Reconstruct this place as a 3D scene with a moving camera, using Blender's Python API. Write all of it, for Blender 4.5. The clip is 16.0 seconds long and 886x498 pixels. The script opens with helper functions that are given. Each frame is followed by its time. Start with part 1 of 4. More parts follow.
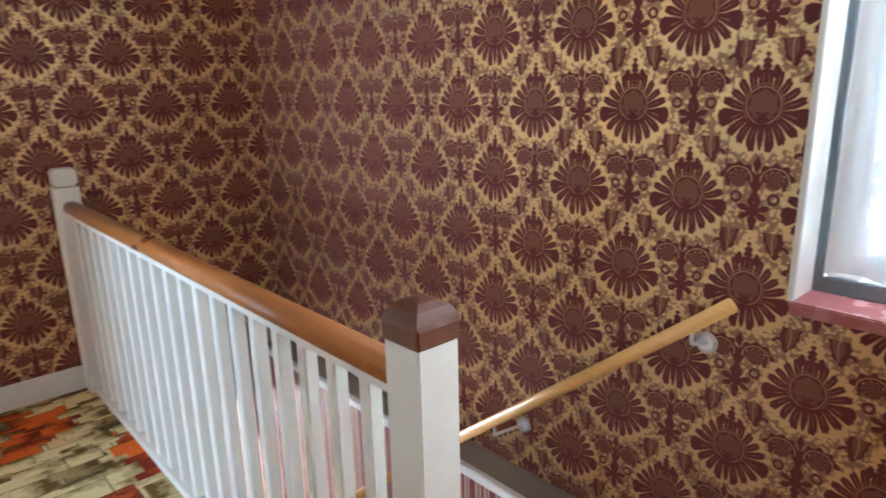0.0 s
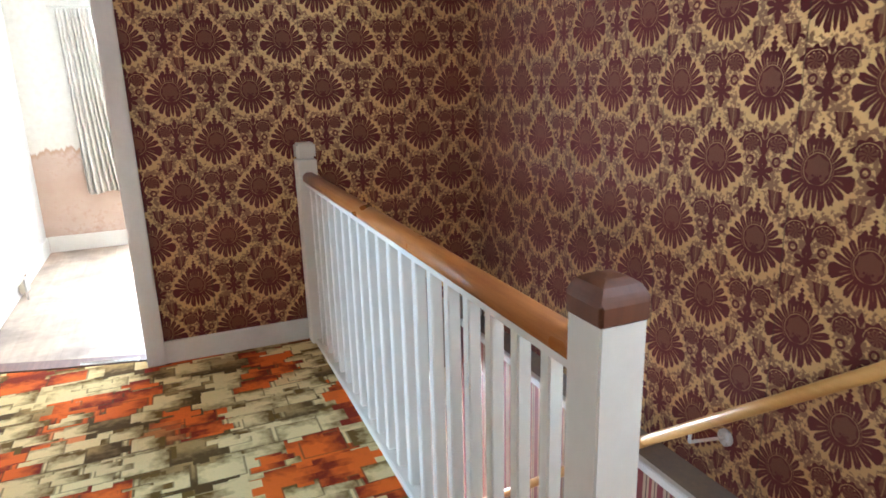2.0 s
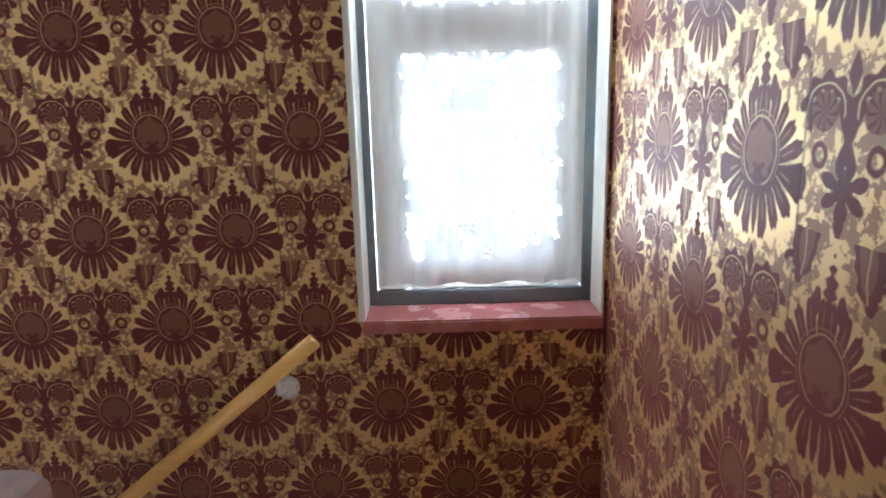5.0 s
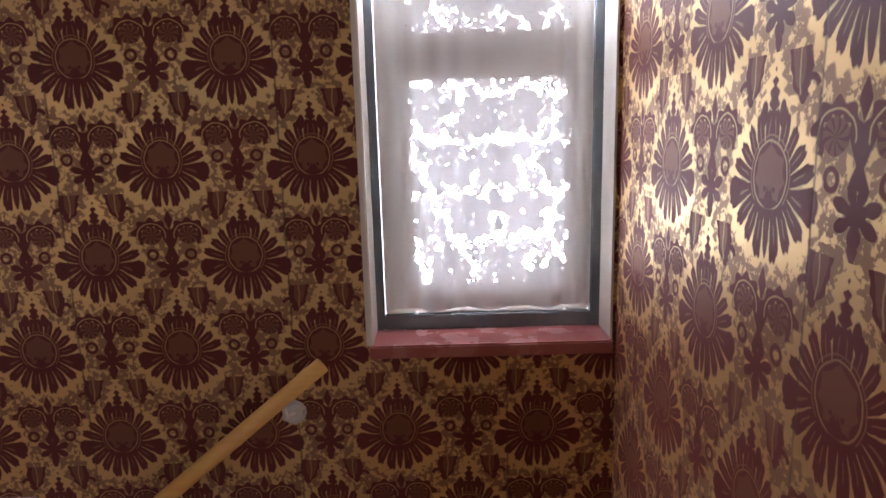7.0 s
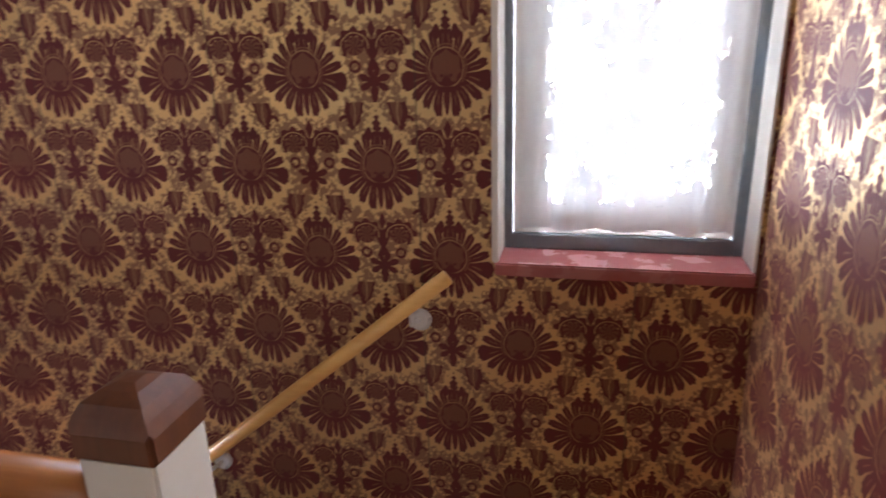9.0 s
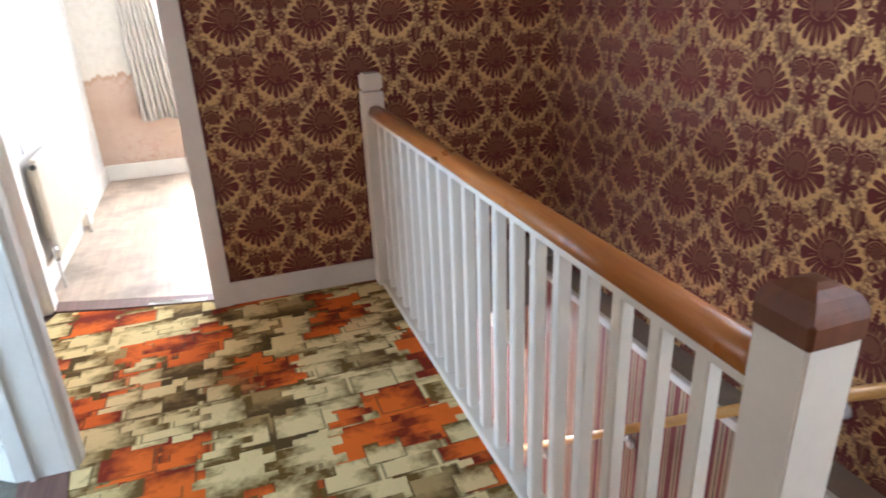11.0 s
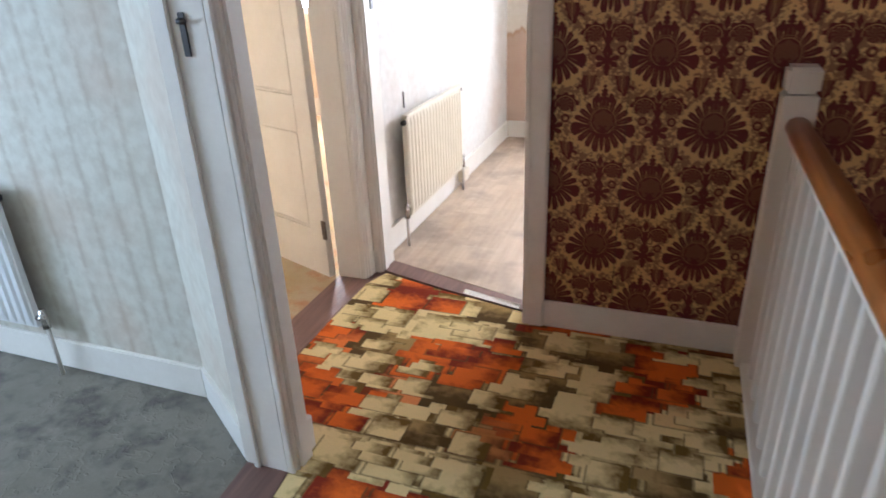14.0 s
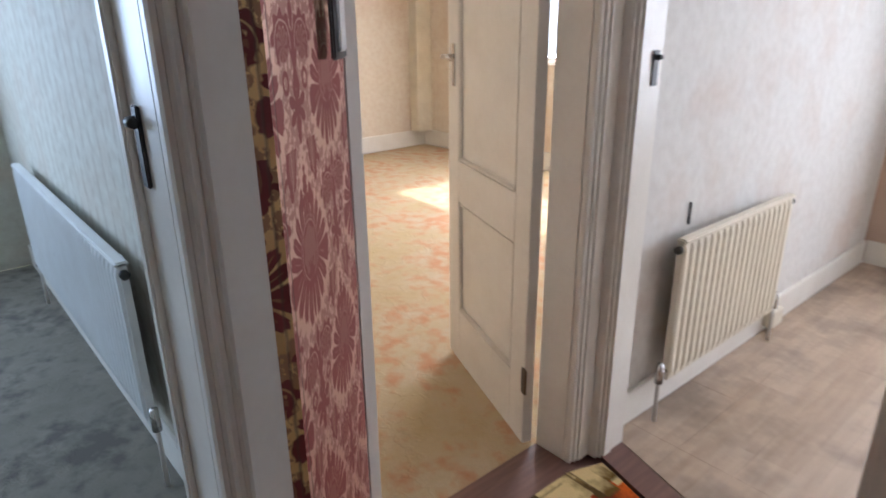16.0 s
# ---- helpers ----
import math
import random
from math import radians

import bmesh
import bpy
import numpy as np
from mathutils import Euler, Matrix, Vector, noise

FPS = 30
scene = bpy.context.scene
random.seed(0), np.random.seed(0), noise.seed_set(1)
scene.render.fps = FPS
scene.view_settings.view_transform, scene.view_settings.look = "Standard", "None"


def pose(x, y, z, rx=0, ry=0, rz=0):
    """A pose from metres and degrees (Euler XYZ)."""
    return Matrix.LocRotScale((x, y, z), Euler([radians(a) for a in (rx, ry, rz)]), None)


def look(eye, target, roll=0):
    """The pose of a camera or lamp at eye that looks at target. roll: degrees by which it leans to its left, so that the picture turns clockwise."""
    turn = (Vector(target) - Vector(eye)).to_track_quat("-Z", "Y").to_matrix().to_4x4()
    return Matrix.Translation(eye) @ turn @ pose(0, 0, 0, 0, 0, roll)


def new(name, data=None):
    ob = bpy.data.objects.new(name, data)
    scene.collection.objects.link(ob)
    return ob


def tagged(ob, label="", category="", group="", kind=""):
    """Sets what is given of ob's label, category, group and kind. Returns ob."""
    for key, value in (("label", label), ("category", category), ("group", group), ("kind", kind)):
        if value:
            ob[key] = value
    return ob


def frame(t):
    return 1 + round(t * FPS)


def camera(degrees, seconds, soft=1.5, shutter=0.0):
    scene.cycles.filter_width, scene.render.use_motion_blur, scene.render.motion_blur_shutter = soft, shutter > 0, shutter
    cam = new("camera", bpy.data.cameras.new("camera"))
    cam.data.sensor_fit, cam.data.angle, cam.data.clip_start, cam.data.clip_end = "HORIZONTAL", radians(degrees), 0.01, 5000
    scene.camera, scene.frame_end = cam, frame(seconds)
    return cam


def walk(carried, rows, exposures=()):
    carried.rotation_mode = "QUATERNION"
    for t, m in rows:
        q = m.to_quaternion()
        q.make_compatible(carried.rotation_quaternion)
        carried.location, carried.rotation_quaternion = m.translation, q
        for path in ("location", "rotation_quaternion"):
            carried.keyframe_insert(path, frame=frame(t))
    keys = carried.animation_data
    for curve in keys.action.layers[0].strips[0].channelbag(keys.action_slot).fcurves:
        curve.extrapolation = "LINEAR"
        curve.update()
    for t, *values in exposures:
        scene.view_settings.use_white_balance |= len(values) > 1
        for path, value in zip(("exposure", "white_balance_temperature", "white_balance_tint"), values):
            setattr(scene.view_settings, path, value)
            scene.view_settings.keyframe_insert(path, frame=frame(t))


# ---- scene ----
cam = camera(69.7, 16.0, soft=1.6, shutter=0.3)
PATH = [
    (0, (-0.639, -0.768, 1.375), (0.657, 0.667, 0.864), -1.4),
    (0.5, (-0.636, -0.859, 1.374), (0.412, 0.766, 0.863), -1.5),
    (1, (-0.677, -0.958, 1.341), (0.242, 0.744, 0.829), -1.5),
    (1.5, (-0.676, -0.92, 1.329), (0.113, 0.843, 0.809), -1.7),
    (2, (-0.611, -0.784, 1.333), (0.136, 0.998, 0.815), -1.6),
    (2.5, (-0.608, -0.614, 1.333), (0.173, 1.154, 0.817), -1.5),
    (3, (-0.546, -0.508, 1.345), (0.498, 1.118, 0.83), -1.5),
    (3.5, (-0.512, -0.442, 1.398), (0.858, 0.915, 0.869), -2.9),
    (4, (-0.526, -0.395, 1.37), (1.245, 0.387, 0.868), -1.1),
    (4.5, (-0.505, -0.445, 1.343), (1.423, -0.179, 0.886), -1.5),
    (5, (-0.521, -0.435, 1.352), (1.43, -0.453, 0.909), -1.4),
    (5.2, (-0.531, -0.423, 1.356), (1.42, -0.493, 0.921), -1.6),
    (7.3, (-0.514, -0.432, 1.352), (1.451, -0.428, 0.983), -1.4),
    (7.5, (-0.506, -0.434, 1.349), (1.455, -0.42, 0.959), -1.5),
    (8, (-0.503, -0.435, 1.343), (1.443, -0.407, 0.881), -1.6),
    (8.2, (-0.5, -0.438, 1.339), (1.437, -0.406, 0.843), -1.7),
    (10.3, (-0.571, -0.486, 1.394), (0.527, 1.004, 0.637), -2.0),
    (10.5, (-0.604, -0.499, 1.397), (0.314, 1.108, 0.639), -2.2),
    (11, (-0.671, -0.533, 1.386), (-0.083, 1.223, 0.63), -2.5),
    (11.5, (-0.694, -0.526, 1.343), (-0.401, 1.3, 0.582), -2.4),
    (12, (-0.68, -0.478, 1.332), (-0.593, 1.347, 0.52), -2.7),
    (12.5, (-0.598, -0.279, 1.358), (-0.651, 1.526, 0.498), -2.7),
    (13, (-0.443, -0.135, 1.36), (-0.568, 1.674, 0.517), -2.6),
    (13.5, (-0.282, -0.01, 1.376), (-0.64, 1.768, 0.533), -2.4),
    (14, (-0.341, 0.231, 1.376), (-0.989, 1.93, 0.543), -2.4),
    (14.5, (-0.429, 0.456, 1.395), (-1.218, 2.099, 0.571), -2.6),
    (15, (-0.464, 0.818, 1.393), (-1.429, 2.388, 0.616), -2.1),
    (15.5, (-0.527, 1.064, 1.405), (-1.716, 2.477, 0.636), -0.8),
    (16, (-0.617, 1.206, 1.381), (-2.044, 2.423, 0.686), -0.6),
]
EXPOSURES = [(0, 2.3, 5200, 4), (2.8, 2.2, 5200, 4), (3.5, 2.6, 5050, 2), (4.2, 2.3, 5150, 2), (5.2, 1.45, 5600, 6), (7.3, 0.85, 6400, 26), (8.2, 0.9, 6400, 26), (10.3, 2.6, 5300, 6), (10.8, 2.2, 5400, 8),
             (11.5, 1.6, 5700, 12), (13, 1.25, 6100, 14), (14.5, 1.15, 5600, 12), (16, 0.38, 5700, 14)]
walk(cam, [(t, look(e, a, r)) for t, e, a, r in PATH], EXPOSURES)


# ---- light ----
world = bpy.data.worlds.new("world")
scene.world = world
world.use_nodes = True
_sky = world.node_tree.nodes.new("ShaderNodeTexSky")
_sky.sky_type = "NISHITA"
_sky.sun_disc = False
_sky.sun_elevation = radians(52)
_sky.sun_rotation = radians(3)
world.node_tree.links.new(_sky.outputs[0], world.node_tree.nodes["Background"].inputs[0])
world.node_tree.nodes["Background"].inputs[1].default_value = 0.12

_sun = bpy.data.lights.new("sun", "SUN")
_sun.energy, _sun.angle, _sun.color = 4.5, radians(0.5), (1.0, 0.95, 0.86)
SUN = new("sun", _sun)
SUN.matrix_world = look((0, 0, 0), (-0.03, -math.cos(radians(52)), -math.sin(radians(52))))


def window_light(eye, target, w, h, watts, color):
    la = bpy.data.lights.new("window_light", "AREA")
    la.shape, la.size, la.size_y, la.energy, la.color = "RECTANGLE", w, h, watts, color
    ob = new("window_light", la)
    ob.matrix_world = look(eye, target)
    return ob


window_light((1.17, -0.545, 1.45), (0.0, -0.50, 1.1), 0.55, 1.15, 15, (0.86, 0.94, 1.0))
window_light((-0.25, 5.33, 1.35), (-0.4, 3.0, 0.9), 1.5, 1.2, 34, (0.97, 0.98, 1.0))
window_light((-3.8, 5.75, 1.5), (-3.4, 3.0, 0.6), 1.6, 1.2, 80, (1.0, 0.97, 0.93))
window_light((-4.97, 0.0, 1.5), (-1.3, 0.6, 0.8), 1.5, 1.2, 54, (0.64, 0.80, 1.0))
# added fill: no window is known here, it brightens the stair wall and newel
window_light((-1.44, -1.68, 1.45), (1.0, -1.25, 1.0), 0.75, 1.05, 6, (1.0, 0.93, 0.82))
window_light((0.3, 5.65, -1.3), (0.4, 2.0, -1.3), 0.9, 1.2, 120, (1.0, 0.95, 0.88))


# ---- materials ----
class Expr:
    """A number that runs through a material's nodes."""
    tree = None

    def __init__(self, s):
        self.s = s

    @staticmethod
    def op(kind, *args, clamp=False):
        n = Expr.tree.nodes.new("ShaderNodeMath")
        n.operation, n.use_clamp = kind, clamp
        for k, a in enumerate(args):
            if isinstance(a, Expr):
                Expr.tree.links.new(a.s, n.inputs[k])
            else:
                n.inputs[k].default_value = a
        return Expr(n.outputs[0])

    def __add__(self, o): return Expr.op("ADD", self, o)
    def __radd__(self, o): return Expr.op("ADD", o, self)
    def __sub__(self, o): return Expr.op("SUBTRACT", self, o)
    def __rsub__(self, o): return Expr.op("SUBTRACT", o, self)
    def __mul__(self, o): return Expr.op("MULTIPLY", self, o)
    def __rmul__(self, o): return Expr.op("MULTIPLY", o, self)
    def __truediv__(self, o): return Expr.op("DIVIDE", self, o)


def absx(a): return Expr.op("ABSOLUTE", a)
def sinx(a): return Expr.op("SINE", a)
def floorx(a): return Expr.op("FLOOR", a)
def fract(a): return Expr.op("FRACT", a)
def maxx(a, b): return Expr.op("MAXIMUM", a, b)
def sqrtx(a): return Expr.op("SQRT", a)
def atan2x(a, b): return Expr.op("ARCTAN2", a, b)
def wrapx(a, p): return Expr.op("WRAP", a, -p / 2, p / 2)


def below(a, edge, soft):
    """1 where a < edge, falling to 0 over soft."""
    return Expr.op("MULTIPLY_ADD", a - edge, -1.0 / soft, 0.5, clamp=True)


def above(a, edge, soft):
    return Expr.op("MULTIPLY_ADD", a - edge, 1.0 / soft, 0.5, clamp=True)


def material(name, rough=0.6, metal=0.0, spec=0.5):
    m = bpy.data.materials.new(name)
    m.use_nodes = True
    Expr.tree = m.node_tree
    b = m.node_tree.nodes["Principled BSDF"]
    b.inputs["Roughness"].default_value, b.inputs["Metallic"].default_value = rough, metal
    b.inputs["Specular IOR Level"].default_value = spec
    return m, m.node_tree, b


def place_xyz(tree):
    g = tree.nodes.new("ShaderNodeNewGeometry")
    s = tree.nodes.new("ShaderNodeSeparateXYZ")
    tree.links.new(g.outputs["Position"], s.inputs[0])
    return Expr(s.outputs[0]), Expr(s.outputs[1]), Expr(s.outputs[2]), g.outputs["Position"]


def vec(tree, x, y, z=0.0):
    c = tree.nodes.new("ShaderNodeCombineXYZ")
    for k, a in enumerate((x, y, z)):
        if isinstance(a, Expr):
            tree.links.new(a.s, c.inputs[k])
        else:
            c.inputs[k].default_value = a
    return c.outputs[0]


def noisex(tree, where, scale, detail=3.0, rough=0.55):
    n = tree.nodes.new("ShaderNodeTexNoise")
    n.inputs["Scale"].default_value, n.inputs["Detail"].default_value, n.inputs["Roughness"].default_value = scale, detail, rough
    tree.links.new(where, n.inputs["Vector"])
    return Expr(n.outputs[0])


def hashx(tree, where):
    n = tree.nodes.new("ShaderNodeTexWhiteNoise")
    tree.links.new(where, n.inputs["Vector"])
    s = tree.nodes.new("ShaderNodeSeparateColor")
    tree.links.new(n.outputs["Color"], s.inputs[0])
    return Expr(n.outputs["Value"]), Expr(s.outputs[0]), Expr(s.outputs[1])


def mixc(tree, f, a, b):
    n = tree.nodes.new("ShaderNodeMix")
    n.data_type = "RGBA"
    if isinstance(f, Expr):
        tree.links.new(f.s, n.inputs[0])
    else:
        n.inputs[0].default_value = f
    for k, c in ((6, a), (7, b)):
        if isinstance(c, tuple):
            n.inputs[k].default_value = (*c, 1)
        else:
            tree.links.new(c, n.inputs[k])
    return n.outputs[2]


def bump(tree, b, height, strength, dist=0.002):
    n = tree.nodes.new("ShaderNodeBump")
    n.inputs["Strength"].default_value, n.inputs["Distance"].default_value = strength, dist
    tree.links.new(height.s, n.inputs["Height"])
    tree.links.new(n.outputs[0], b.inputs["Normal"])


def painted(name, color, rough=0.45, dirt=0.12, dirt_color=(0.35, 0.27, 0.18), scale=7.0, grain=60.0, bumps=0.15, spec=0.5):
    """Brushed paint or plaster with grime at two scales."""
    m, tree, b = material(name, rough, spec=spec)
    _, _, _, pos = place_xyz(tree)
    big, fine = noisex(tree, pos, scale, 5), noisex(tree, pos, grain, 3)
    f = Expr.op("MULTIPLY", above(big * 0.7 + fine * 0.3, 0.56, 0.3), dirt * 3, clamp=True)
    tree.links.new(mixc(tree, f, color, dirt_color), b.inputs["Base Color"])
    tree.links.new((big * 0.25 + (rough - 0.12)).s, b.inputs["Roughness"])
    bump(tree, b, fine * 0.6 + big * 0.4, bumps)
    return m


def wood(name, light, dark, axis=1, rough=0.3, grain=1.0):
    m, tree, b = material(name, rough)
    x, y, z, pos = place_xyz(tree)
    p = [x, y, z]
    s = [55.0 * grain] * 3
    s[axis] = 3.5 * grain
    v = vec(tree, p[0] * s[0], p[1] * s[1], p[2] * s[2])
    g, big = noisex(tree, v, 1.0, 5, 0.65), noisex(tree, pos, 6.0, 2)
    f = Expr.op("MULTIPLY_ADD", g - 0.5, 2.2, 0.5, clamp=True) * 0.75 + big * 0.25
    tree.links.new(mixc(tree, f, dark, light), b.inputs["Base Color"])
    tree.links.new((big * 0.2 + (rough - 0.08)).s, b.inputs["Roughness"])
    bump(tree, b, g, 0.12)
    return m


P, Q = 0.352, 0.462   # repeat of the damask
BURGUNDY, TAN, GOLD = (0.130, 0.017, 0.016), (0.235, 0.105, 0.058), (0.74, 0.51, 0.235)


def damask_motif(x, y):
    """One column of the damask round its flower's heart: flower, foliage, tan fill, thin lines and the gold ogee round the flower."""
    ax = absx(x)
    # the flower: swept petals round a framed heart
    dy = y + 0.004
    r = sqrtx(ax * ax + dy * dy)
    a = atan2x(ax, dy)
    lower = above(a, 1.75, 0.25)
    sweep = a * 9.5 + (r - 0.05) * 30.0 * (1.0 - lower * 1.6)
    lobe = absx(sinx(sweep))
    body = 0.071 + 0.012 * absx(sinx(a * 0.92)) + lower * 0.010
    edge = body + 0.003 + 0.013 * lobe + 0.007 * sinx(a * 4.2 + 0.8) + 0.002 * sinx(sweep * 6.0) - 0.018 * below(lobe, 0.3, 0.4)
    flower = below(r, edge, 0.004)
    slit = below(lobe, 0.20 + (r - 0.06) * 5.0, 0.20) * above(r, 0.050, 0.006) * below(r, 0.112, 0.004)
    vein = below(absx(sinx(sweep - 1.57)), 0.16, 0.16) * above(r, 0.056, 0.004) * below(r, 0.080, 0.008)
    core = sqrtx(ax * ax + (y - 0.004) * (y - 0.004) * 0.86)
    frame_line = below(absx(core - 0.0410), 0.0014, 0.0016) * above(y, -0.038, 0.004)
    frame_line2 = below(absx(core - 0.0475), 0.0010, 0.0016) * above(y, -0.030, 0.004)
    cusp = core + 0.006 * absx(sinx(a * 4.0))
    heart = below(cusp, 0.0370, 0.003) * above(y, -0.034, 0.004)
    bud = below(sqrtx(ax * ax * 1.8 + (y + 0.030) * (y + 0.030)), 0.017 + 0.004 * sinx(a * 14.0), 0.003)
    dots = below(sqrtx((ax - 0.011) * (ax - 0.011) + (y + 0.014) * (y + 0.014)), 0.004, 0.002)
    spike = below(ax, 0.0115 - absx(y - 0.100) * 0.32 + 0.003 * sinx(y * 420.0), 0.003) * above(y, 0.075, 0.006)
    tuft = below(sqrtx((ax - 0.022) * (ax - 0.022) * 4.0 + (y - 0.082) * (y - 0.082)), 0.017, 0.003)
    # the pair of curled leaves above it
    px, py = ax - 0.050, y - 0.150
    qx, qy = px + py * 0.22 + py * py * 3.5 - 0.004, py
    e = sqrtx(qx * qx * 4.6 + qy * qy)
    rim = 0.052 + 0.0025 * sinx(qy * 300.0)
    leaf = below(e, rim, 0.003)
    leaf_in = below(sqrtx((qx + 0.003) * (qx + 0.003) * 7.0 + (qy + 0.004) * (qy + 0.004)), 0.036, 0.003)
    leaf_line = below(absx(qx - 0.004 * sinx(qy * 70.0)), 0.0018, 0.0016) * below(e, 0.048, 0.004)
    curl = sqrtx((ax - 0.080) * (ax - 0.080) + (y - 0.110) * (y - 0.110))
    hook = below(absx(curl - 0.013), 0.0050, 0.003) * above(y - (ax - 0.080) * 0.6, 0.104, 0.004)
    foot = below(sqrtx((ax - 0.063) * (ax - 0.063) * 2.5 + (y - 0.104) * (y - 0.104)), 0.014, 0.003)
    # the palmette below it: arched crown, drops, scrolls and a small tail
    cx, cy = ax - 0.044, y + 0.176
    d = sqrtx(cx * cx + cy * cy * 1.25)
    ca = atan2x(cy, cx)
    arch = below(absx(d - 0.034), 0.0115 + 0.0045 * sinx(ca * 9.0), 0.003) * above(y, -0.182, 0.004)
    drop = below(sqrtx((ax - 0.075) * (ax - 0.075) * 4.0 + (y + 0.188) * (y + 0.188)), 0.024, 0.003)
    fill = below(d, 0.024, 0.003) * above(y, -0.206, 0.004)
    ray = below(absx(sinx(ca * 4.5 + d * 60.0)), 0.55, 0.3)
    neck = below(ax, 0.007 + absx(y + 0.206) * 0.5, 0.003) * below(absx(y + 0.202), 0.030, 0.004)
    peak = below(ax, 0.011 - absx(y + 0.138) * 0.42, 0.003)
    s = sqrtx((ax - 0.046) * (ax - 0.046) + (y + 0.222) * (y + 0.222))
    scroll = below(absx(s - 0.0115), 0.0042, 0.003)
    tx, ty = ax, y + 0.256
    tr = sqrtx(tx * tx * 0.62 + ty * ty)
    ta = atan2x(tx, ty)
    fan = absx(sinx(ta * 3.6 + 0.3))
    tail = below(tr, 0.016 + 0.018 * fan, 0.003) * above(fan + below(tr, 0.012, 0.003), 0.28, 0.2)
    tip = below(ax, 0.010 - absx(y + 0.292) * 0.45, 0.003)
    bloom = maxx(flower, maxx(spike, tuft))
    leaves = maxx(leaf, maxx(hook, foot))
    leaves = maxx(leaves, maxx(maxx(arch, drop), maxx(maxx(neck, peak), maxx(scroll, maxx(tail, maxx(tip, fill))))))
    # the ogee: a notched band that hugs the flower and comes to a point over its spike
    reach = body + 0.0275 + 0.006 * sinx(a * 26.0) - 0.010 * below(a, 0.9, 0.5)
    ogee = below(r, reach, 0.005)
    ogee = maxx(ogee, below(ax, 0.040 - (y - 0.075) * 0.40 + 0.005 * sinx(y * 330.0), 0.004) * above(y, 0.060, 0.01) * below(y, 0.170, 0.004))
    tan = maxx(heart * (1.0 - maxx(bud, dots)), maxx(leaf_in * (1.0 - leaf_line), fill * (1.0 - ray) * (1.0 - neck) * (1.0 - ogee)) * (1.0 - ogee * (1.0 - heart)))
    rib = below(absx(d - 0.0335), 0.0014, 0.0016) * arch
    line = maxx(maxx(slit, maxx(vein * 0.35, rib)), maxx(frame_line * 0.7, frame_line2 * 0.4))
    line = maxx(line * (1.0 - tuft), leaf_line * 0.8)
    return bloom, leaves, tan, line, ogee


def damask(name, turn=0.0, u0=0.045, v0=1.065, dark_color=BURGUNDY, tan_color=TAN, gold_color=GOLD):
    """Damask paper in metallic ink; turn is the heading of the wall's run in degrees from +x."""
    m, tree, b = material(name, 0.45, spec=0.35)
    X, Y, Z, pos = place_xyz(tree)
    wob = (noisex(tree, pos, 40.0, 3) - 0.5) * 0.006
    side = vec(tree, Y + 7.0, Z, X)
    wob2 = (noisex(tree, side, 40.0, 3) - 0.5) * 0.006
    u = X * math.cos(radians(turn)) + Y * math.sin(radians(turn)) + wob - u0
    v = Z + wob2 - v0
    b1, f1, t1, l1, o1 = damask_motif(wrapx(u, P), Expr.op("WRAP", v, -0.305, Q - 0.305))
    b2, f2, t2, l2, o2 = damask_motif(wrapx(u + P / 2, P), Expr.op("WRAP", v + Q / 2, -0.305, Q - 0.305))
    bloom, ogee = maxx(b1, b2), maxx(o1, o2)
    dark = maxx(bloom, maxx(f1, f2) * (1.0 - ogee))
    tan = maxx(t1, t2) * dark
    line = maxx(l1, l2) * dark * (1.0 - tan)
    # the ground outside the ogee is tan with a little ink and fine dark hatching
    sprig = above(noisex(tree, pos, 85.0, 2), 0.46, 0.06)
    ground = (1.0 - dark) * (1.0 - ogee)
    hatch = sinx((u + v) * 1400.0) * sinx((u - v) * 1400.0)
    fade, fine = noisex(tree, pos, 2.2, 4), noisex(tree, pos, 140.0, 3)
    gold = mixc(tree, above(fade, 0.5, 0.5) * 0.4, gold_color, tuple(c * 0.8 for c in gold_color))
    gold2 = mixc(tree, sprig * 0.85, gold, tan_color)
    col = mixc(tree, dark, mixc(tree, ground, gold, gold2), mixc(tree, above(fine, 0.5, 0.5) * 0.35, dark_color, tuple(c * 0.6 for c in dark_color)))
    col = mixc(tree, tan * (0.72 + hatch * 0.28), col, tan_color)
    col = mixc(tree, line * 0.65, col, gold)
    run = absx(wrapx(u + 0.10, 0.528))
    seam = below(run, 0.0022, 0.003)
    col = mixc(tree, seam * 0.7, col, (0.07, 0.03, 0.02))
    tree.links.new(col, b.inputs["Base Color"])
    ink = maxx((1.0 - dark) * (1.0 - ground * sprig * 0.8), line * 0.75) * (1.0 - seam)
    tree.links.new((ink * 0.92 + tan * 0.25).s, b.inputs["Metallic"])
    tree.links.new((0.50 - ink * 0.14 + fade * 0.10).s, b.inputs["Roughness"])
    bump(tree, b, dark * 0.5 - line * 0.4 + noisex(tree, pos, 260.0, 2) * 0.4 - seam, 0.3, 0.001)
    return m


def striped(name):
    m, tree, b = material(name, 0.5)
    X, Y, Z, pos = place_xyz(tree)
    t = fract(Y / 0.105 + 0.2)
    def band(a, w):
        return below(absx(t - a), w, 0.015)
    col = mixc(tree, band(0.22, 0.15), (0.42, 0.30, 0.19), (0.16, 0.016, 0.020))
    col = mixc(tree, band(0.70, 0.07), col, (0.20, 0.03, 0.03))
    col = mixc(tree, maxx(band(0.48, 0.025), band(0.90, 0.03)), col, (0.07, 0.03, 0.02))
    tree.links.new(col, b.inputs["Base Color"])
    bump(tree, b, noisex(tree, pos, 180.0, 2), 0.1)
    return m


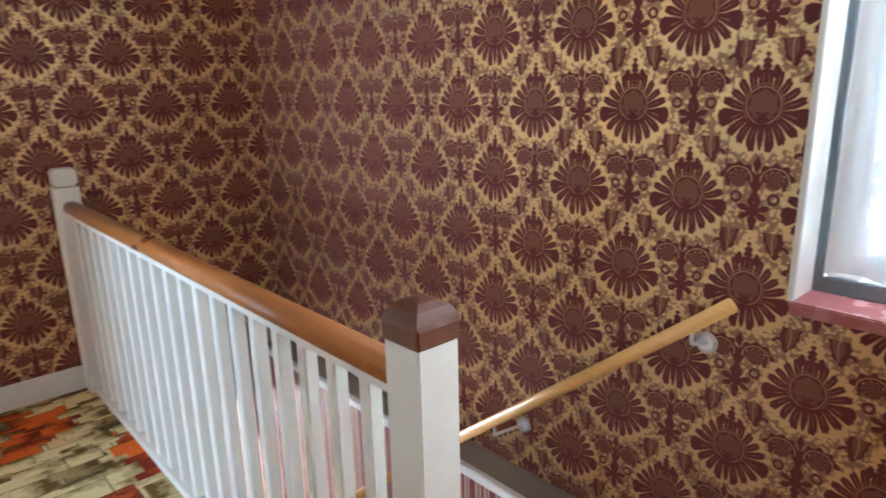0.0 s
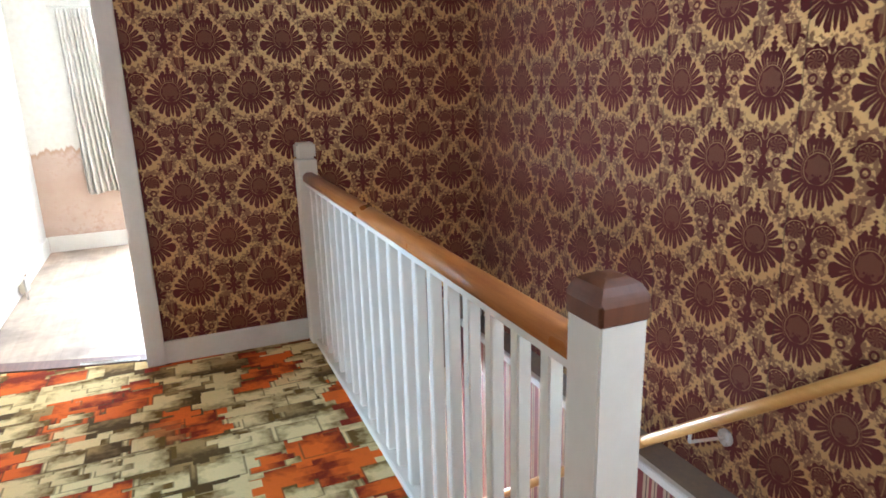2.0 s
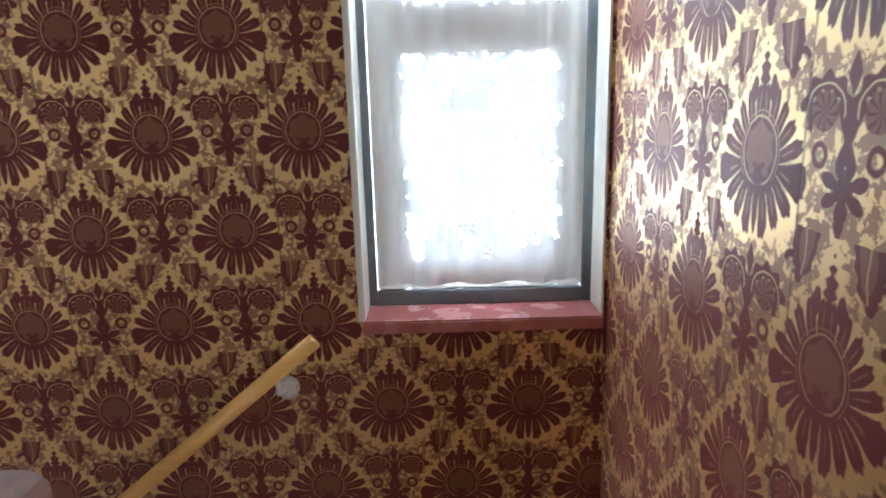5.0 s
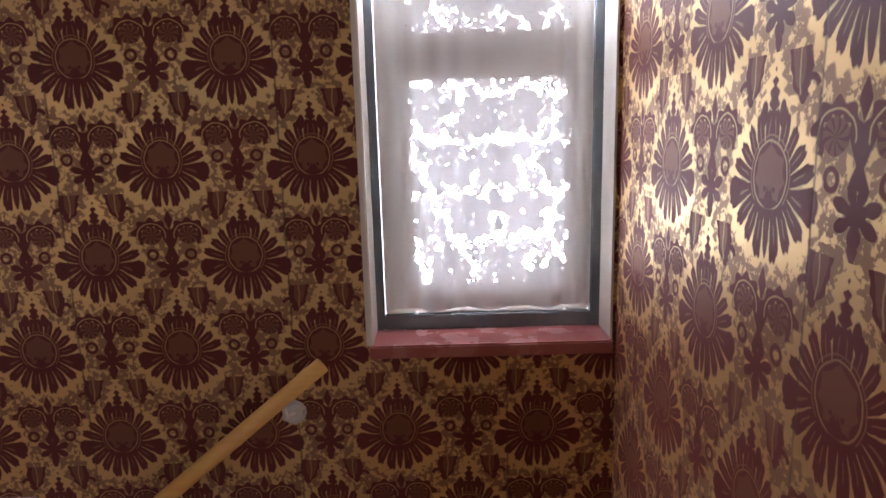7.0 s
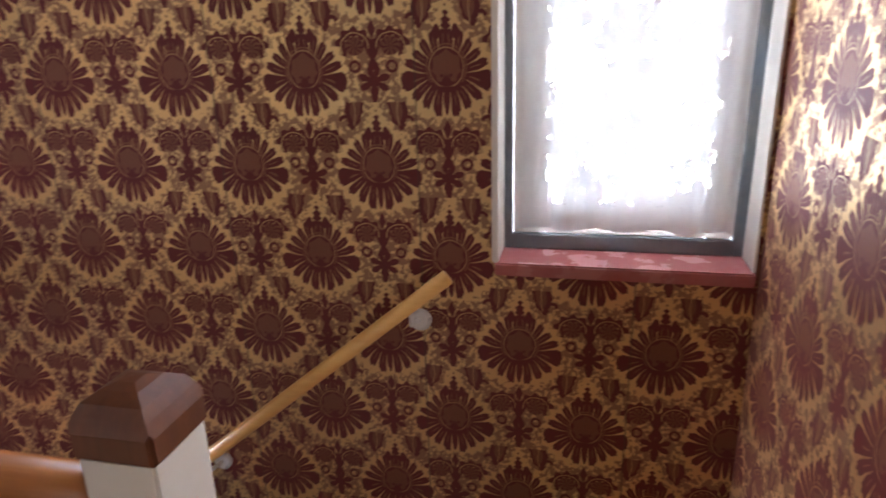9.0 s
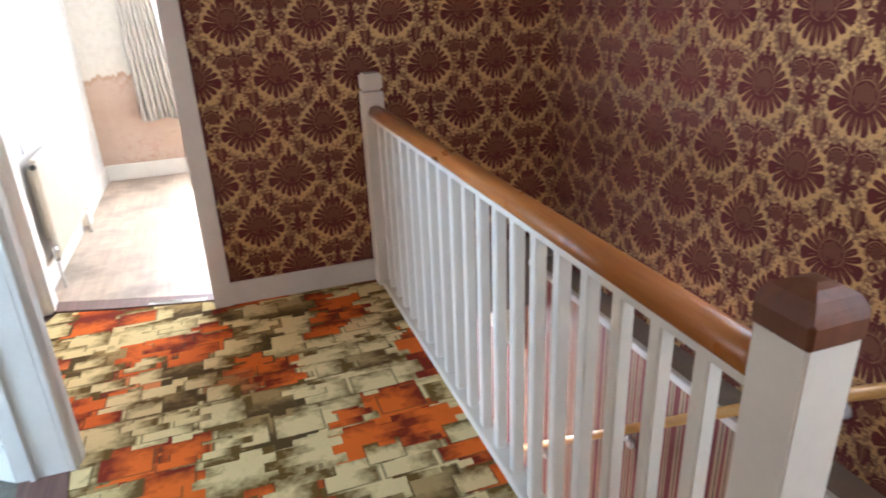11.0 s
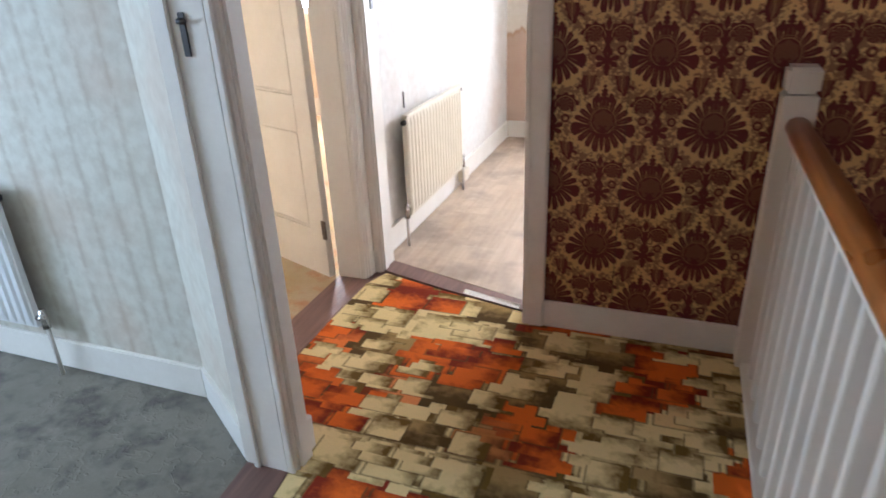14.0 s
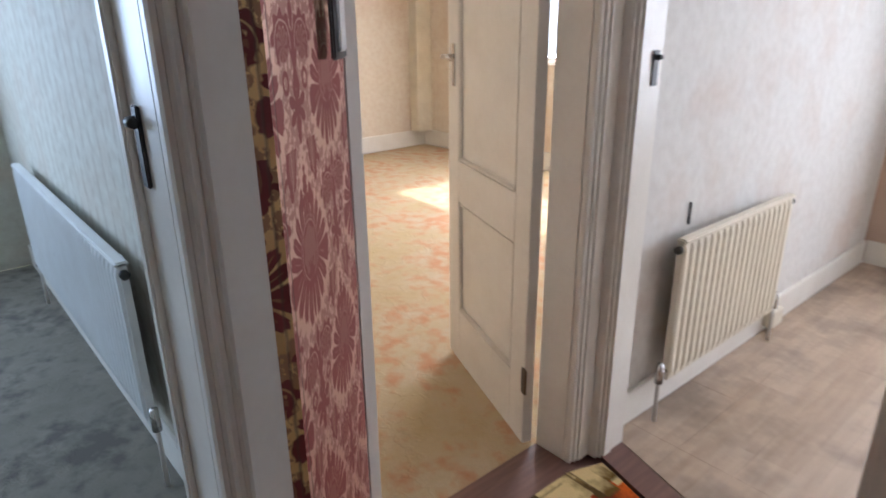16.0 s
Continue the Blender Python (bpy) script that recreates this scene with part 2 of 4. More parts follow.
def carpet_print(name):
    """Printed carpet of overlapping cream, olive and orange patches with stepped edges."""
    m, tree, b = material(name, 0.95, spec=0.1)
    X, Y, Z, pos = place_xyz(tree)
    wob = noisex(tree, pos, 90.0, 2) - 0.5
    x0, y0 = (X + wob * 0.005) / 1.32, (Y + wob * 0.005) / 1.32
    col, orange_all = None, None
    for k, (cw, ch, ox, oy, keep) in enumerate(((0.165, 0.140, 0.0, 0.0, 1.1), (0.140, 0.120, 0.37, 0.21, 0.62), (0.105, 0.085, 0.83, 0.55, 0.40))):
        sx = floorx((x0 + ox) / 0.043)
        sy = floorx((y0 + oy) / 0.034)
        jx = hashx(tree, vec(tree, sy, 3.1 + k))[0]
        jy = hashx(tree, vec(tree, sx, 5.7 + k, 9.0))[0]
        px = x0 + ox + above(jx, 0.55, 0.001) * 0.030
        row = floorx((y0 + oy + above(jy, 0.6, 0.001) * 0.024) / ch)
        shift = hashx(tree, vec(tree, row, 11.0 + k, 2.0))[0]
        cx = px / cw + shift
        cell = floorx(cx)
        fx, fy = cx - cell, (y0 + oy) / ch - row
        h, ha, hb = hashx(tree, vec(tree, cell, row, 20.0 + k))
        ccx, ccy = (cell + 0.5 - shift) * cw - ox, (row + 0.5) * ch - oy
        # orange clusters stand on a half-drop lattice
        q1 = sinx(ccx * 11.5 + 0.9) * sinx(ccy * 10.0 + 1.0)
        orange = above(q1 + (h - 0.5) * 0.6, 0.22, 0.05)
        shade = Expr.op("MULTIPLY_ADD", maxx(absx(fx - ha), absx(fy - hb)), 1.25, -0.30, clamp=True)
        tone = noisex(tree, vec(tree, X * 1.0 + k * 3.0, Y), 30.0, 3)
        f = Expr.op("MULTIPLY_ADD", shade * 1.15 + (tone - 0.5) * 1.0, 1.55, -0.18, clamp=True)
        cream = mixc(tree, f, (0.76, 0.60, 0.29), (0.15, 0.085, 0.016))
        dull = mixc(tree, above(hb, 0.78, 0.05), cream, mixc(tree, f, (0.36, 0.235, 0.085), (0.095, 0.055, 0.016)))
        red = mixc(tree, f, (0.72, 0.14, 0.013), (0.20, 0.020, 0.008))
        this = mixc(tree, orange, dull, red)
        if col is None:
            col = this
        else:
            inset = below(absx(fx - 0.5), 0.43, 0.02) * below(absx(fy - 0.5), 0.43, 0.02)
            edge = below(absx(fx - 0.5), 0.47, 0.02) * below(absx(fy - 0.5), 0.47, 0.02)
            on = below(hb * 0.5 + ha * 0.5, keep, 0.01)
            col = mixc(tree, on * edge * 0.65, col, (0.10, 0.06, 0.02))
            col = mixc(tree, on * inset, col, this)
    nap = noisex(tree, pos, 420.0, 2)
    col = mixc(tree, above(nap, 0.55, 0.35) * 0.22, col, (0.10, 0.07, 0.035))
    tree.links.new(col, b.inputs["Base Color"])
    bump(tree, b, nap + noisex(tree, pos, 40.0, 2) * 0.5, 0.6, 0.004)
    return m


def plain_carpet(name, a, c, stain, scale=3.0):
    m, tree, b = material(name, 0.95, spec=0.15)
    X, Y, Z, pos = place_xyz(tree)
    big, mid, nap = noisex(tree, pos, scale, 5, 0.65), noisex(tree, pos, 11.0, 4), noisex(tree, pos, 300.0, 2)
    col = mixc(tree, above(big, 0.5, 0.35), a, c)
    col = mixc(tree, above(mid * 0.5 + big * 0.5, 0.54, 0.12) * 0.85, col, stain)
    col = mixc(tree, above(nap, 0.55, 0.4) * 0.25, col, (0.10, 0.09, 0.07))
    tree.links.new(col, b.inputs["Base Color"])
    fold = noisex(tree, vec(tree, X * 1.0 + mid * 0.25, Y * 1.0 + big * 0.4), 5.0, 2)
    bump(tree, b, below(absx(fold - 0.5), 0.006, 0.03) * 0.4 + mid * 0.6 + nap * 0.05, 0.5, 0.012)
    return m


def laminate(name):
    m, tree, b = material(name, 0.45)
    X, Y, Z, pos = place_xyz(tree)
    strip = floorx(X / 0.19)
    h, ha, hb = hashx(tree, vec(tree, strip, floorx(Y / 1.2 + strip * 0.37), 3.0))
    g = noisex(tree, vec(tree, X * 26.0 + h * 20.0, Y * 2.2), 1.0, 5, 0.6)
    big = noisex(tree, pos, 2.6, 4)
    col = mixc(tree, Expr.op("MULTIPLY_ADD", g - 0.5 + (h - 0.5) * 0.35, 1.5, 0.5, clamp=True), (0.40, 0.29, 0.20), (0.56, 0.44, 0.33))
    col = mixc(tree, above(big, 0.57, 0.16) * 0.55, col, (0.17, 0.13, 0.10))
    smudge = above(noisex(tree, pos, 9.0, 5, 0.7), 0.50, 0.12) * below(X, -1.22, 0.5)
    col = mixc(tree, smudge * 0.16, col, (0.12, 0.10, 0.085))
    joint = below(absx(fract(X / 0.19) - 0.5), 0.494, 0.004)
    col = mixc(tree, (1.0 - joint) * 0.1, col, (0.13, 0.09, 0.06))
    tree.links.new(col, b.inputs["Base Color"])
    tree.links.new((0.38 + big * 0.25).s, b.inputs["Roughness"])
    bump(tree, b, g * 0.3 + joint, 0.15)
    return m


def room_paper(name, base, line, axis, stripe=0.0, peel=False, warm=(0.52, 0.34, 0.24)):
    """Old pale embossed wallpaper; peel: bare pink plaster low down, with a torn edge."""
    m, tree, b = material(name, 0.7, spec=0.3)
    X, Y, Z, pos = place_xyz(tree)
    u = X if axis == 0 else Y
    big, mid = noisex(tree, pos, 2.5, 5), noisex(tree, pos, 24.0, 4)
    emboss = noisex(tree, vec(tree, u * 55.0, Z * 38.0), 1.0, 2)
    col = mixc(tree, above(mid, 0.52, 0.3) * 0.5, base, line)
    if stripe:
        sw = absx(wrapx(u + (noisex(tree, vec(tree, u * 6.0, Z * 1.4), 1.0, 4) - 0.5) * 0.05, stripe))
        col = mixc(tree, below(sw, stripe * 0.10, stripe * 0.16) * above(mid, 0.40, 0.3) * 0.75, col, line)
    if peel:
        edge = 0.85 + (noisex(tree, vec(tree, u * 7.0, 3.0), 1.0, 4) - 0.5) * 0.42
        low = below(Z, edge, 0.02)
        plaster = mixc(tree, above(big, 0.5, 0.3), (0.50, 0.36, 0.27), (0.60, 0.47, 0.38))
        plaster = mixc(tree, above(mid * 0.4 + big * 0.6, 0.57, 0.12) * 0.6, plaster, (0.42, 0.22, 0.13))
        plaster = mixc(tree, below(absx(Z - edge), 0.03, 0.03) * 0.6, plaster, (0.42, 0.25, 0.13))
        col = mixc(tree, low, col, plaster)
    else:
        col = mixc(tree, above(big, 0.57, 0.2) * 0.3, col, warm)
    tree.links.new(col, b.inputs["Base Color"])
    bump(tree, b, emboss * 0.8 + mid * 0.4, 0.35, 0.002)
    return m


def lace(name):
    """Net curtain: thin translucent cloth, open between the woven flowers."""
    m, tree, b = material(name, 0.9, spec=0.1)
    X, Y, Z, pos = place_xyz(tree)
    wob = noisex(tree, pos, 30.0, 2) - 0.5
    woven = None
    for size, grow, salt in ((0.135, 0.05, 1.0), (0.062, 0.02, 4.0), (0.048, -0.04, 8.0)):
        cu, cv = (Y + wob * 0.010) / size + salt * 0.31, (Z + wob * 0.010) / size + salt * 0.17
        row = floorx(cv)
        cell = floorx(cu + row * 0.5)
        h, ha, hb = hashx(tree, vec(tree, cell, row, salt))
        dx, dy = cu + row * 0.5 - cell - 0.5 + (ha - 0.5) * 0.3, cv - row - 0.5 + (hb - 0.5) * 0.3
        r, th = sqrtx(dx * dx + dy * dy), Expr.op("ARCTAN2", dy, dx)
        swell = absx(sinx(th * 2.5 + h * 6.0))
        petal = below(r, 0.22 + grow + 0.14 * swell, 0.03) * above(r, 0.045, 0.02)
        ring = below(absx(r - 0.16 - 0.06 * swell), 0.012, 0.02)
        veins = below(absx(sinx(th * 2.5 + h * 6.0)), 0.05, 0.08)
        flower = petal * (1.0 - maxx(ring, veins) * 0.07) * (0.985 + hb * 0.015)
        woven = flower if woven is None else maxx(woven, flower)
    leafn = above(noisex(tree, pos, 38.0, 2), 0.535, 0.03)
    woven = maxx(woven, leafn * 0.985)
    border = maxx(below(Z, 0.965, 0.02), maxx(above(Y, -0.357, 0.01), below(Y, -0.752, 0.01)))
    rail = above(Z, 1.472, 0.01) * below(Z, 1.585, 0.01)
    cover = maxx(maxx(woven, border * 0.97), rail) * 0.992 + 0.004
    b.inputs["Base Color"].default_value = (0.80, 0.82, 0.82, 1)
    tr = tree.nodes.new("ShaderNodeBsdfTranslucent")
    tr.inputs[0].default_value = (0.78, 0.80, 0.80, 1)
    clear = tree.nodes.new("ShaderNodeBsdfTransparent")
    mix1, mix2 = tree.nodes.new("ShaderNodeMixShader"), tree.nodes.new("ShaderNodeMixShader")
    mix1.inputs[0].default_value = 0.018
    tree.links.new(b.outputs[0], mix1.inputs[1])
    tree.links.new(tr.outputs[0], mix1.inputs[2])
    tree.links.new(cover.s, mix2.inputs[0])
    tree.links.new(clear.outputs[0], mix2.inputs[1])
    tree.links.new(mix1.outputs[0], mix2.inputs[2])
    tree.links.new(mix2.outputs[0], tree.nodes["Material Output"].inputs[0])
    return m


def simple(name, color, rough=0.4, metal=0.0):
    m, tree, b = material(name, rough, metal)
    _, _, _, pos = place_xyz(tree)
    n = noisex(tree, pos, 45.0, 4)
    tree.links.new(mixc(tree, n * 0.5, color, tuple(c * 0.65 for c in color)), b.inputs["Base Color"])
    tree.links.new((n * 0.2 + max(rough - 0.1, 0.03)).s, b.inputs["Roughness"])
    return m


def glass(name):
    m, tree, b = material(name, 0.02)
    b.inputs["Base Color"].default_value = (1, 1, 1, 1)
    b.inputs["Transmission Weight"].default_value = 1.0
    b.inputs["IOR"].default_value = 1.05
    return m


def glow(name, color, strength):
    m, tree, b = material(name, 1.0)
    b.inputs["Base Color"].default_value = (0, 0, 0, 1)
    b.inputs["Emission Color"].default_value, b.inputs["Emission Strength"].default_value = (*color, 1), strength
    return m


PAPER_E = damask("damask_paper_along", 90)
PAPER_N = damask("damask_paper_across", 0, -0.405, 1.07)
PAPER_S = damask("damask_paper_beside_window", 0, 0.300, 1.280)
# same damask in paler colours: grazing light on the slanted face is painted in
PAPER_D = damask("light_paled_damask_paper", 135, 0.02, 1.06, (0.24, 0.040, 0.035), (0.33, 0.14, 0.11), (0.66, 0.42, 0.33))
STRIPE = striped("striped_paper")
CARPET = carpet_print("printed_carpet")
CARPET_1 = plain_carpet("grey_green_carpet", (0.19, 0.175, 0.14), (0.27, 0.25, 0.205), (0.11, 0.10, 0.088))
CARPET_2 = plain_carpet("sand_carpet", (0.50, 0.38, 0.20), (0.60, 0.50, 0.36), (0.52, 0.25, 0.12), 1.7)
BEDFLOOR = laminate("pale_laminate")
WHITE = painted("old_white_gloss", (0.78, 0.73, 0.63), 0.38, 0.04, bumps=0.06)
TRIM = painted("white_trim_paint", (0.78, 0.75, 0.68), 0.38, 0.05, bumps=0.06)
CREAM = painted("cream_paint", (0.72, 0.66, 0.52), 0.42, 0.10)
# shade on the white skirting and apron is put into this grey
SHADEGREY = painted("shade_grey_paint", (0.24, 0.20, 0.165), 0.55, 0.3)
CEIL = painted("ceiling_white", (0.78, 0.77, 0.74), 0.85, 0.05)
RAILWOOD = wood("varnished_pine", (0.52, 0.20, 0.045), (0.28, 0.085, 0.018), 1, 0.28)
HANDWOOD = wood("pale_pine", (0.74, 0.44, 0.13), (0.60, 0.31, 0.08), 1, 0.38)
CAPWOOD = wood("dark_varnish", (0.19, 0.065, 0.022), (0.09, 0.028, 0.012), 2, 0.52)
OLDWOOD = wood("worn_brown_board", (0.24, 0.13, 0.10), (0.10, 0.05, 0.04), 1, 0.45)
PINKSILL = painted("pink_gloss", (0.42, 0.13, 0.12), 0.25, 0.12, (0.5, 0.3, 0.27), 10)
DARKFRAME = painted("grey_blue_frame", (0.12, 0.14, 0.16), 0.4, 0.1)
PAPER_1 = room_paper("pale_striped_paper", (0.62, 0.61, 0.53), (0.44, 0.40, 0.32), 0, 0.105)
PAPER_1D = room_paper("pale_paper_side", (0.62, 0.60, 0.51), (0.47, 0.43, 0.34), 1)
PAPER_2 = room_paper("cream_paper", (0.70, 0.62, 0.50), (0.60, 0.48, 0.35), 1)
PAPER_B = room_paper("silver_white_paper", (0.68, 0.66, 0.62), (0.55, 0.52, 0.48), 1)
PAPER_BN = room_paper("torn_paper", (0.72, 0.68, 0.60), (0.60, 0.55, 0.46), 0, 0.0, True)
RADCREAM = painted("radiator_cream", (0.74, 0.68, 0.55), 0.35, 0.06)
RADWHITE = painted("radiator_white", (0.74, 0.76, 0.76), 0.32, 0.05)
BRIGHT = simple("bright_plated_steel", (0.80, 0.78, 0.75), 0.3, 0.25)
CHROME = simple("worn_chrome", (0.62, 0.60, 0.57), 0.22, 1.0)
BLACKMETAL = simple("black_iron", (0.045, 0.042, 0.040), 0.45, 0.4)
BRASSY = simple("dull_brown_metal", (0.12, 0.085, 0.06), 0.45, 0.7)
COPPER = simple("painted_pipe", (0.62, 0.58, 0.52), 0.4)
CLOTH = painted("curtain_cloth", (0.66, 0.61, 0.54), 0.95, 0.15, (0.30, 0.27, 0.24), 9)
LACE = lace("lace_net")
GLASS = glass("window_glass")
BRICKWALL = painted("outer_render", (0.45, 0.40, 0.34), 0.9, 0.2)
GRASS = painted("garden_ground", (0.12, 0.14, 0.07), 0.95, 0.25, (0.2, 0.17, 0.1), 0.6, 8)
SKYGLOW = glow("bright_sky", (0.92, 0.97, 1.0), 2.2)


# ---- builders ----
def box(bm, x0, x1, y0, y1, z0, z1, bevel=0.0):
    r = bmesh.ops.create_cube(bm, size=1)
    for v in r["verts"]:
        v.co = ((x0 + x1) / 2 + v.co.x * (x1 - x0), (y0 + y1) / 2 + v.co.y * (y1 - y0), (z0 + z1) / 2 + v.co.z * (z1 - z0))
    if bevel:
        edges = {e for v in r["verts"] for e in v.link_edges}
        bmesh.ops.bevel(bm, geom=list(edges), offset=bevel, segments=2, affect="EDGES")
    return bm


def boxes(rows, bevel=0.0):
    bm = bmesh.new()
    for r in rows:
        box(bm, *r, bevel=bevel)
    return bm


def prism(points, z0, z1):
    """An upright prism over a footprint given anticlockwise."""
    bm = bmesh.new()
    lo, hi = [bm.verts.new((x, y, z0)) for x, y in points], [bm.verts.new((x, y, z1)) for x, y in points]
    n = len(points)
    for k in range(n):
        bm.faces.new((lo[k], lo[(k + 1) % n], hi[(k + 1) % n], hi[k]))
    bm.faces.new(hi)
    bm.faces.new(lo[::-1])
    return bm


def rod(bm, a, c, radius, sides=12, end=None):
    """A round bar from a to c; end: the radius at c."""
    a, c = Vector(a), Vector(c)
    q = (c - a).to_track_quat("Z", "Y").to_matrix().to_4x4()
    bmesh.ops.create_cone(bm, cap_ends=True, segments=sides, radius1=radius, radius2=radius if end is None else end, depth=(c - a).length,
                          matrix=Matrix.Translation((a + c) / 2) @ q)
    return bm


def extrude_profile(profile, a, c, up=(0, 0, 1)):
    """Sweep a closed profile (side, up) straight from a to c."""
    a, c, up = Vector(a), Vector(c), Vector(up)
    side = (c - a).normalized().cross(up).normalized()
    top = side.cross((c - a).normalized())
    bm = bmesh.new()
    rings = [[bm.verts.new(p + side * s + top * t) for s, t in profile] for p in (a, c)]
    n = len(profile)
    for k in range(n):
        bm.faces.new((rings[0][k], rings[0][(k + 1) % n], rings[1][(k + 1) % n], rings[1][k]))
    bm.faces.new(rings[0][::-1])
    bm.faces.new(rings[1])
    bmesh.ops.recalc_face_normals(bm, faces=bm.faces)
    return bm


def part(name, bm, mat, parent=None, label="", smooth=False):
    bmesh.ops.recalc_face_normals(bm, faces=bm.faces)
    me = bpy.data.meshes.new(name)
    bm.to_mesh(me)
    bm.free()
    for mm in (mat if isinstance(mat, (list, tuple)) else [mat]):
        me.materials.append(mm)
    if smooth:
        for p in me.polygons:
            p.use_smooth = True
    ob = new(name, me)
    if parent is not None:
        ob.parent = parent
        ob.matrix_parent_inverse = Matrix.Translation(-parent.location) if parent.type == "EMPTY" else Matrix.Identity(4)
    if label:
        ob["label"] = label
    return ob


def thing(name, at, label, category, group=""):
    e = new(name)
    e.location = at
    return tagged(e, label, category, group)


def structure(name, bm, mat, label, category=""):
    return tagged(part(name, bm, mat), label, category or name.split("_")[0], kind="structure")


# ---- large structure ----
H, LOW = 2.42, -2.62
structure("ground", boxes([(-400, 400, -400, 400, -3.0, -2.9)]), GRASS, "flat garden ground around the house", "ground")
structure("ceiling", boxes([(-6.35, 1.14, -2.6, 6.0, H, H + 0.12)]), CEIL, "plain white painted ceiling")

# landing floor, its printed carpet and the stair-head
structure("floor", prism([(-1.44, -2.3), (0.0, -2.3), (0.0, -0.99), (0.98, -0.99), (0.98, -0.17), (0.03, -0.17), (0.03, 2.455), (-0.84, 2.455),
                          (-0.84, 2.58), (-1.60, 2.80), (-1.79, 2.60), (-1.79, 1.90), (-1.60, 1.88), (-1.30, 1.57), (-1.30, 1.39), (-1.44, 1.39)], -0.20, -0.012), OLDWOOD,
          "dark boarded landing floor under the carpet")
structure("carpet", prism([(-1.18, -2.29), (-0.01, -2.29), (-0.01, -0.99), (0.975, -0.99), (0.975, -0.17), (-0.035, -0.17), (-0.035, 2.437), (-0.83, 2.440), (-0.86, 2.52),
                           (-1.22, 2.60), (-1.58, 2.70), (-1.63, 2.56), (-1.625, 2.20), (-1.615, 1.90), (-1.335, 1.56), (-1.312, 1.40), (-1.27, 1.0), (-1.215, 0.48)], -0.012, 0.002), CARPET,
          "printed carpet of cream, olive and orange patches", "carpet")
structure("floor_1", boxes([(-4.9, -1.41, -0.90, 1.66, -0.20, -0.004)]), CARPET_1, "worn grey-green carpet of the side room", "floor")
structure("floor_2", boxes([(-6.2, -1.795, 1.80, 5.72, -0.20, -0.004)]), CARPET_2, "stained sand-coloured carpet", "floor")
structure("floor_3", prism([(-1.66, 2.84), (-1.59, 2.83), (-1.2, 2.70), (-0.83, 2.60), (0.98, 2.60), (0.98, 5.30), (-1.66, 5.30)], -0.20, -0.004), BEDFLOOR, "pale scuffed laminate boards of the bedroom", "floor")
structure("floor_hall", boxes([(-1.6, 0.84, 0.0, 5.6, LOW - 0.1, LOW)]), OLDWOOD, "dark hall floor below the stairs", "floor")

# stairwell wall with the window
WY0, WY1, WZ0, WZ1 = -0.845, -0.243, 0.828, 2.06
structure("wall_east", boxes([(0.985, 1.135, -0.99, WY0, 0.0, H), (0.985, 1.135, WY1, 2.455, -0.05, H), (0.985, 1.135, WY0, WY1, -0.05, WZ0 - 0.03), (0.985, 1.135, WY0, WY1, WZ1, H)]),
          PAPER_E, "stair wall in burgundy and gold damask paper", "wall")
structure("wall_east_lower", boxes([(0.84, 1.135, -0.99, 5.6, LOW, -0.055)]), STRIPE, "lower stair wall in red striped paper", "wall")
structure("wall_east_bedroom", boxes([(0.985, 1.135, 2.60, 5.45, 0.0, H)]), PAPER_B, "pale bedroom wall", "wall")
structure("ledge", boxes([(0.855, 0.984, -0.17, 2.435, -0.054, -0.046)]), SHADEGREY, "dark grey top of the stair wall ledge", "trim")
structure("trim_ledge", boxes([(0.826, 0.856, -0.17, 2.435, -0.078, -0.040)], 0.004), TRIM, "white painted nosing along the ledge", "trim")
structure("wall_south", boxes([(0.0, 0.985, -0.99, -0.853, 0.0, H)]), PAPER_S, "damask papered wall beside the stair window", "wall")
structure("wall_south_return", boxes([(0.0, 0.13, -2.3, -0.99, 0.0, H)]), PAPER_E, "damask papered landing wall", "wall")
structure("wall_south_end", boxes([(-1.42, 0.13, -2.45, -2.3, 0.0, H)]), PAPER_N, "damask papered end wall of the landing", "wall")

# far wall of the landing with the bedroom doorway
structure("wall_north", boxes([(-0.826, 0.985, 2.455, 2.60, -0.02, H), (-1.60, -0.826, 2.455, 2.60, 2.05, H), (-1.79, -1.60, 2.62, 2.70, 2.05, H)]), PAPER_N, "dark damask papered wall at the stair end", "wall")
structure("wall_north_lower", boxes([(0.04, 0.84, 2.46, 2.60, -0.335, -0.03)]), SHADEGREY, "apron board under the stair end wall, greyed to stand for shade", "trim")
structure("baseboard_stair", boxes([(0.05, 0.984, 2.436, 2.455, -0.335, 0.092)], 0.003), SHADEGREY, "white skirting above the stairwell, greyed to stand for shade", "baseboard")
structure("baseboard_north", boxes([(-0.762, -0.052, 2.437, 2.455, 0.0, 0.116)], 0.004), TRIM, "chipped white skirting board", "baseboard")

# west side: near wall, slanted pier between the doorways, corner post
# the unseen opening at its south end is added for the warm fill lamp
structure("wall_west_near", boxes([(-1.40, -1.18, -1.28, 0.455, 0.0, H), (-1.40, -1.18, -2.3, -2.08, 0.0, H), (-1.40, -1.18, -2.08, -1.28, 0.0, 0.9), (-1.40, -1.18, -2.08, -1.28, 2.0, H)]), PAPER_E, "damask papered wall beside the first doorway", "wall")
structure("trim_near_jamb", boxes([(-1.40, -1.172, 0.455, 0.478, 0.0, H - 0.3)], 0.004), TRIM, "white painted jamb edge", "trim")
structure("wall_west_head", prism([(-1.46, 1.413), (-1.46, 0.478), (-1.18, 0.478), (-1.30, 1.413)], 2.04, H), PAPER_E, "papered wall over the first doorway", "wall")

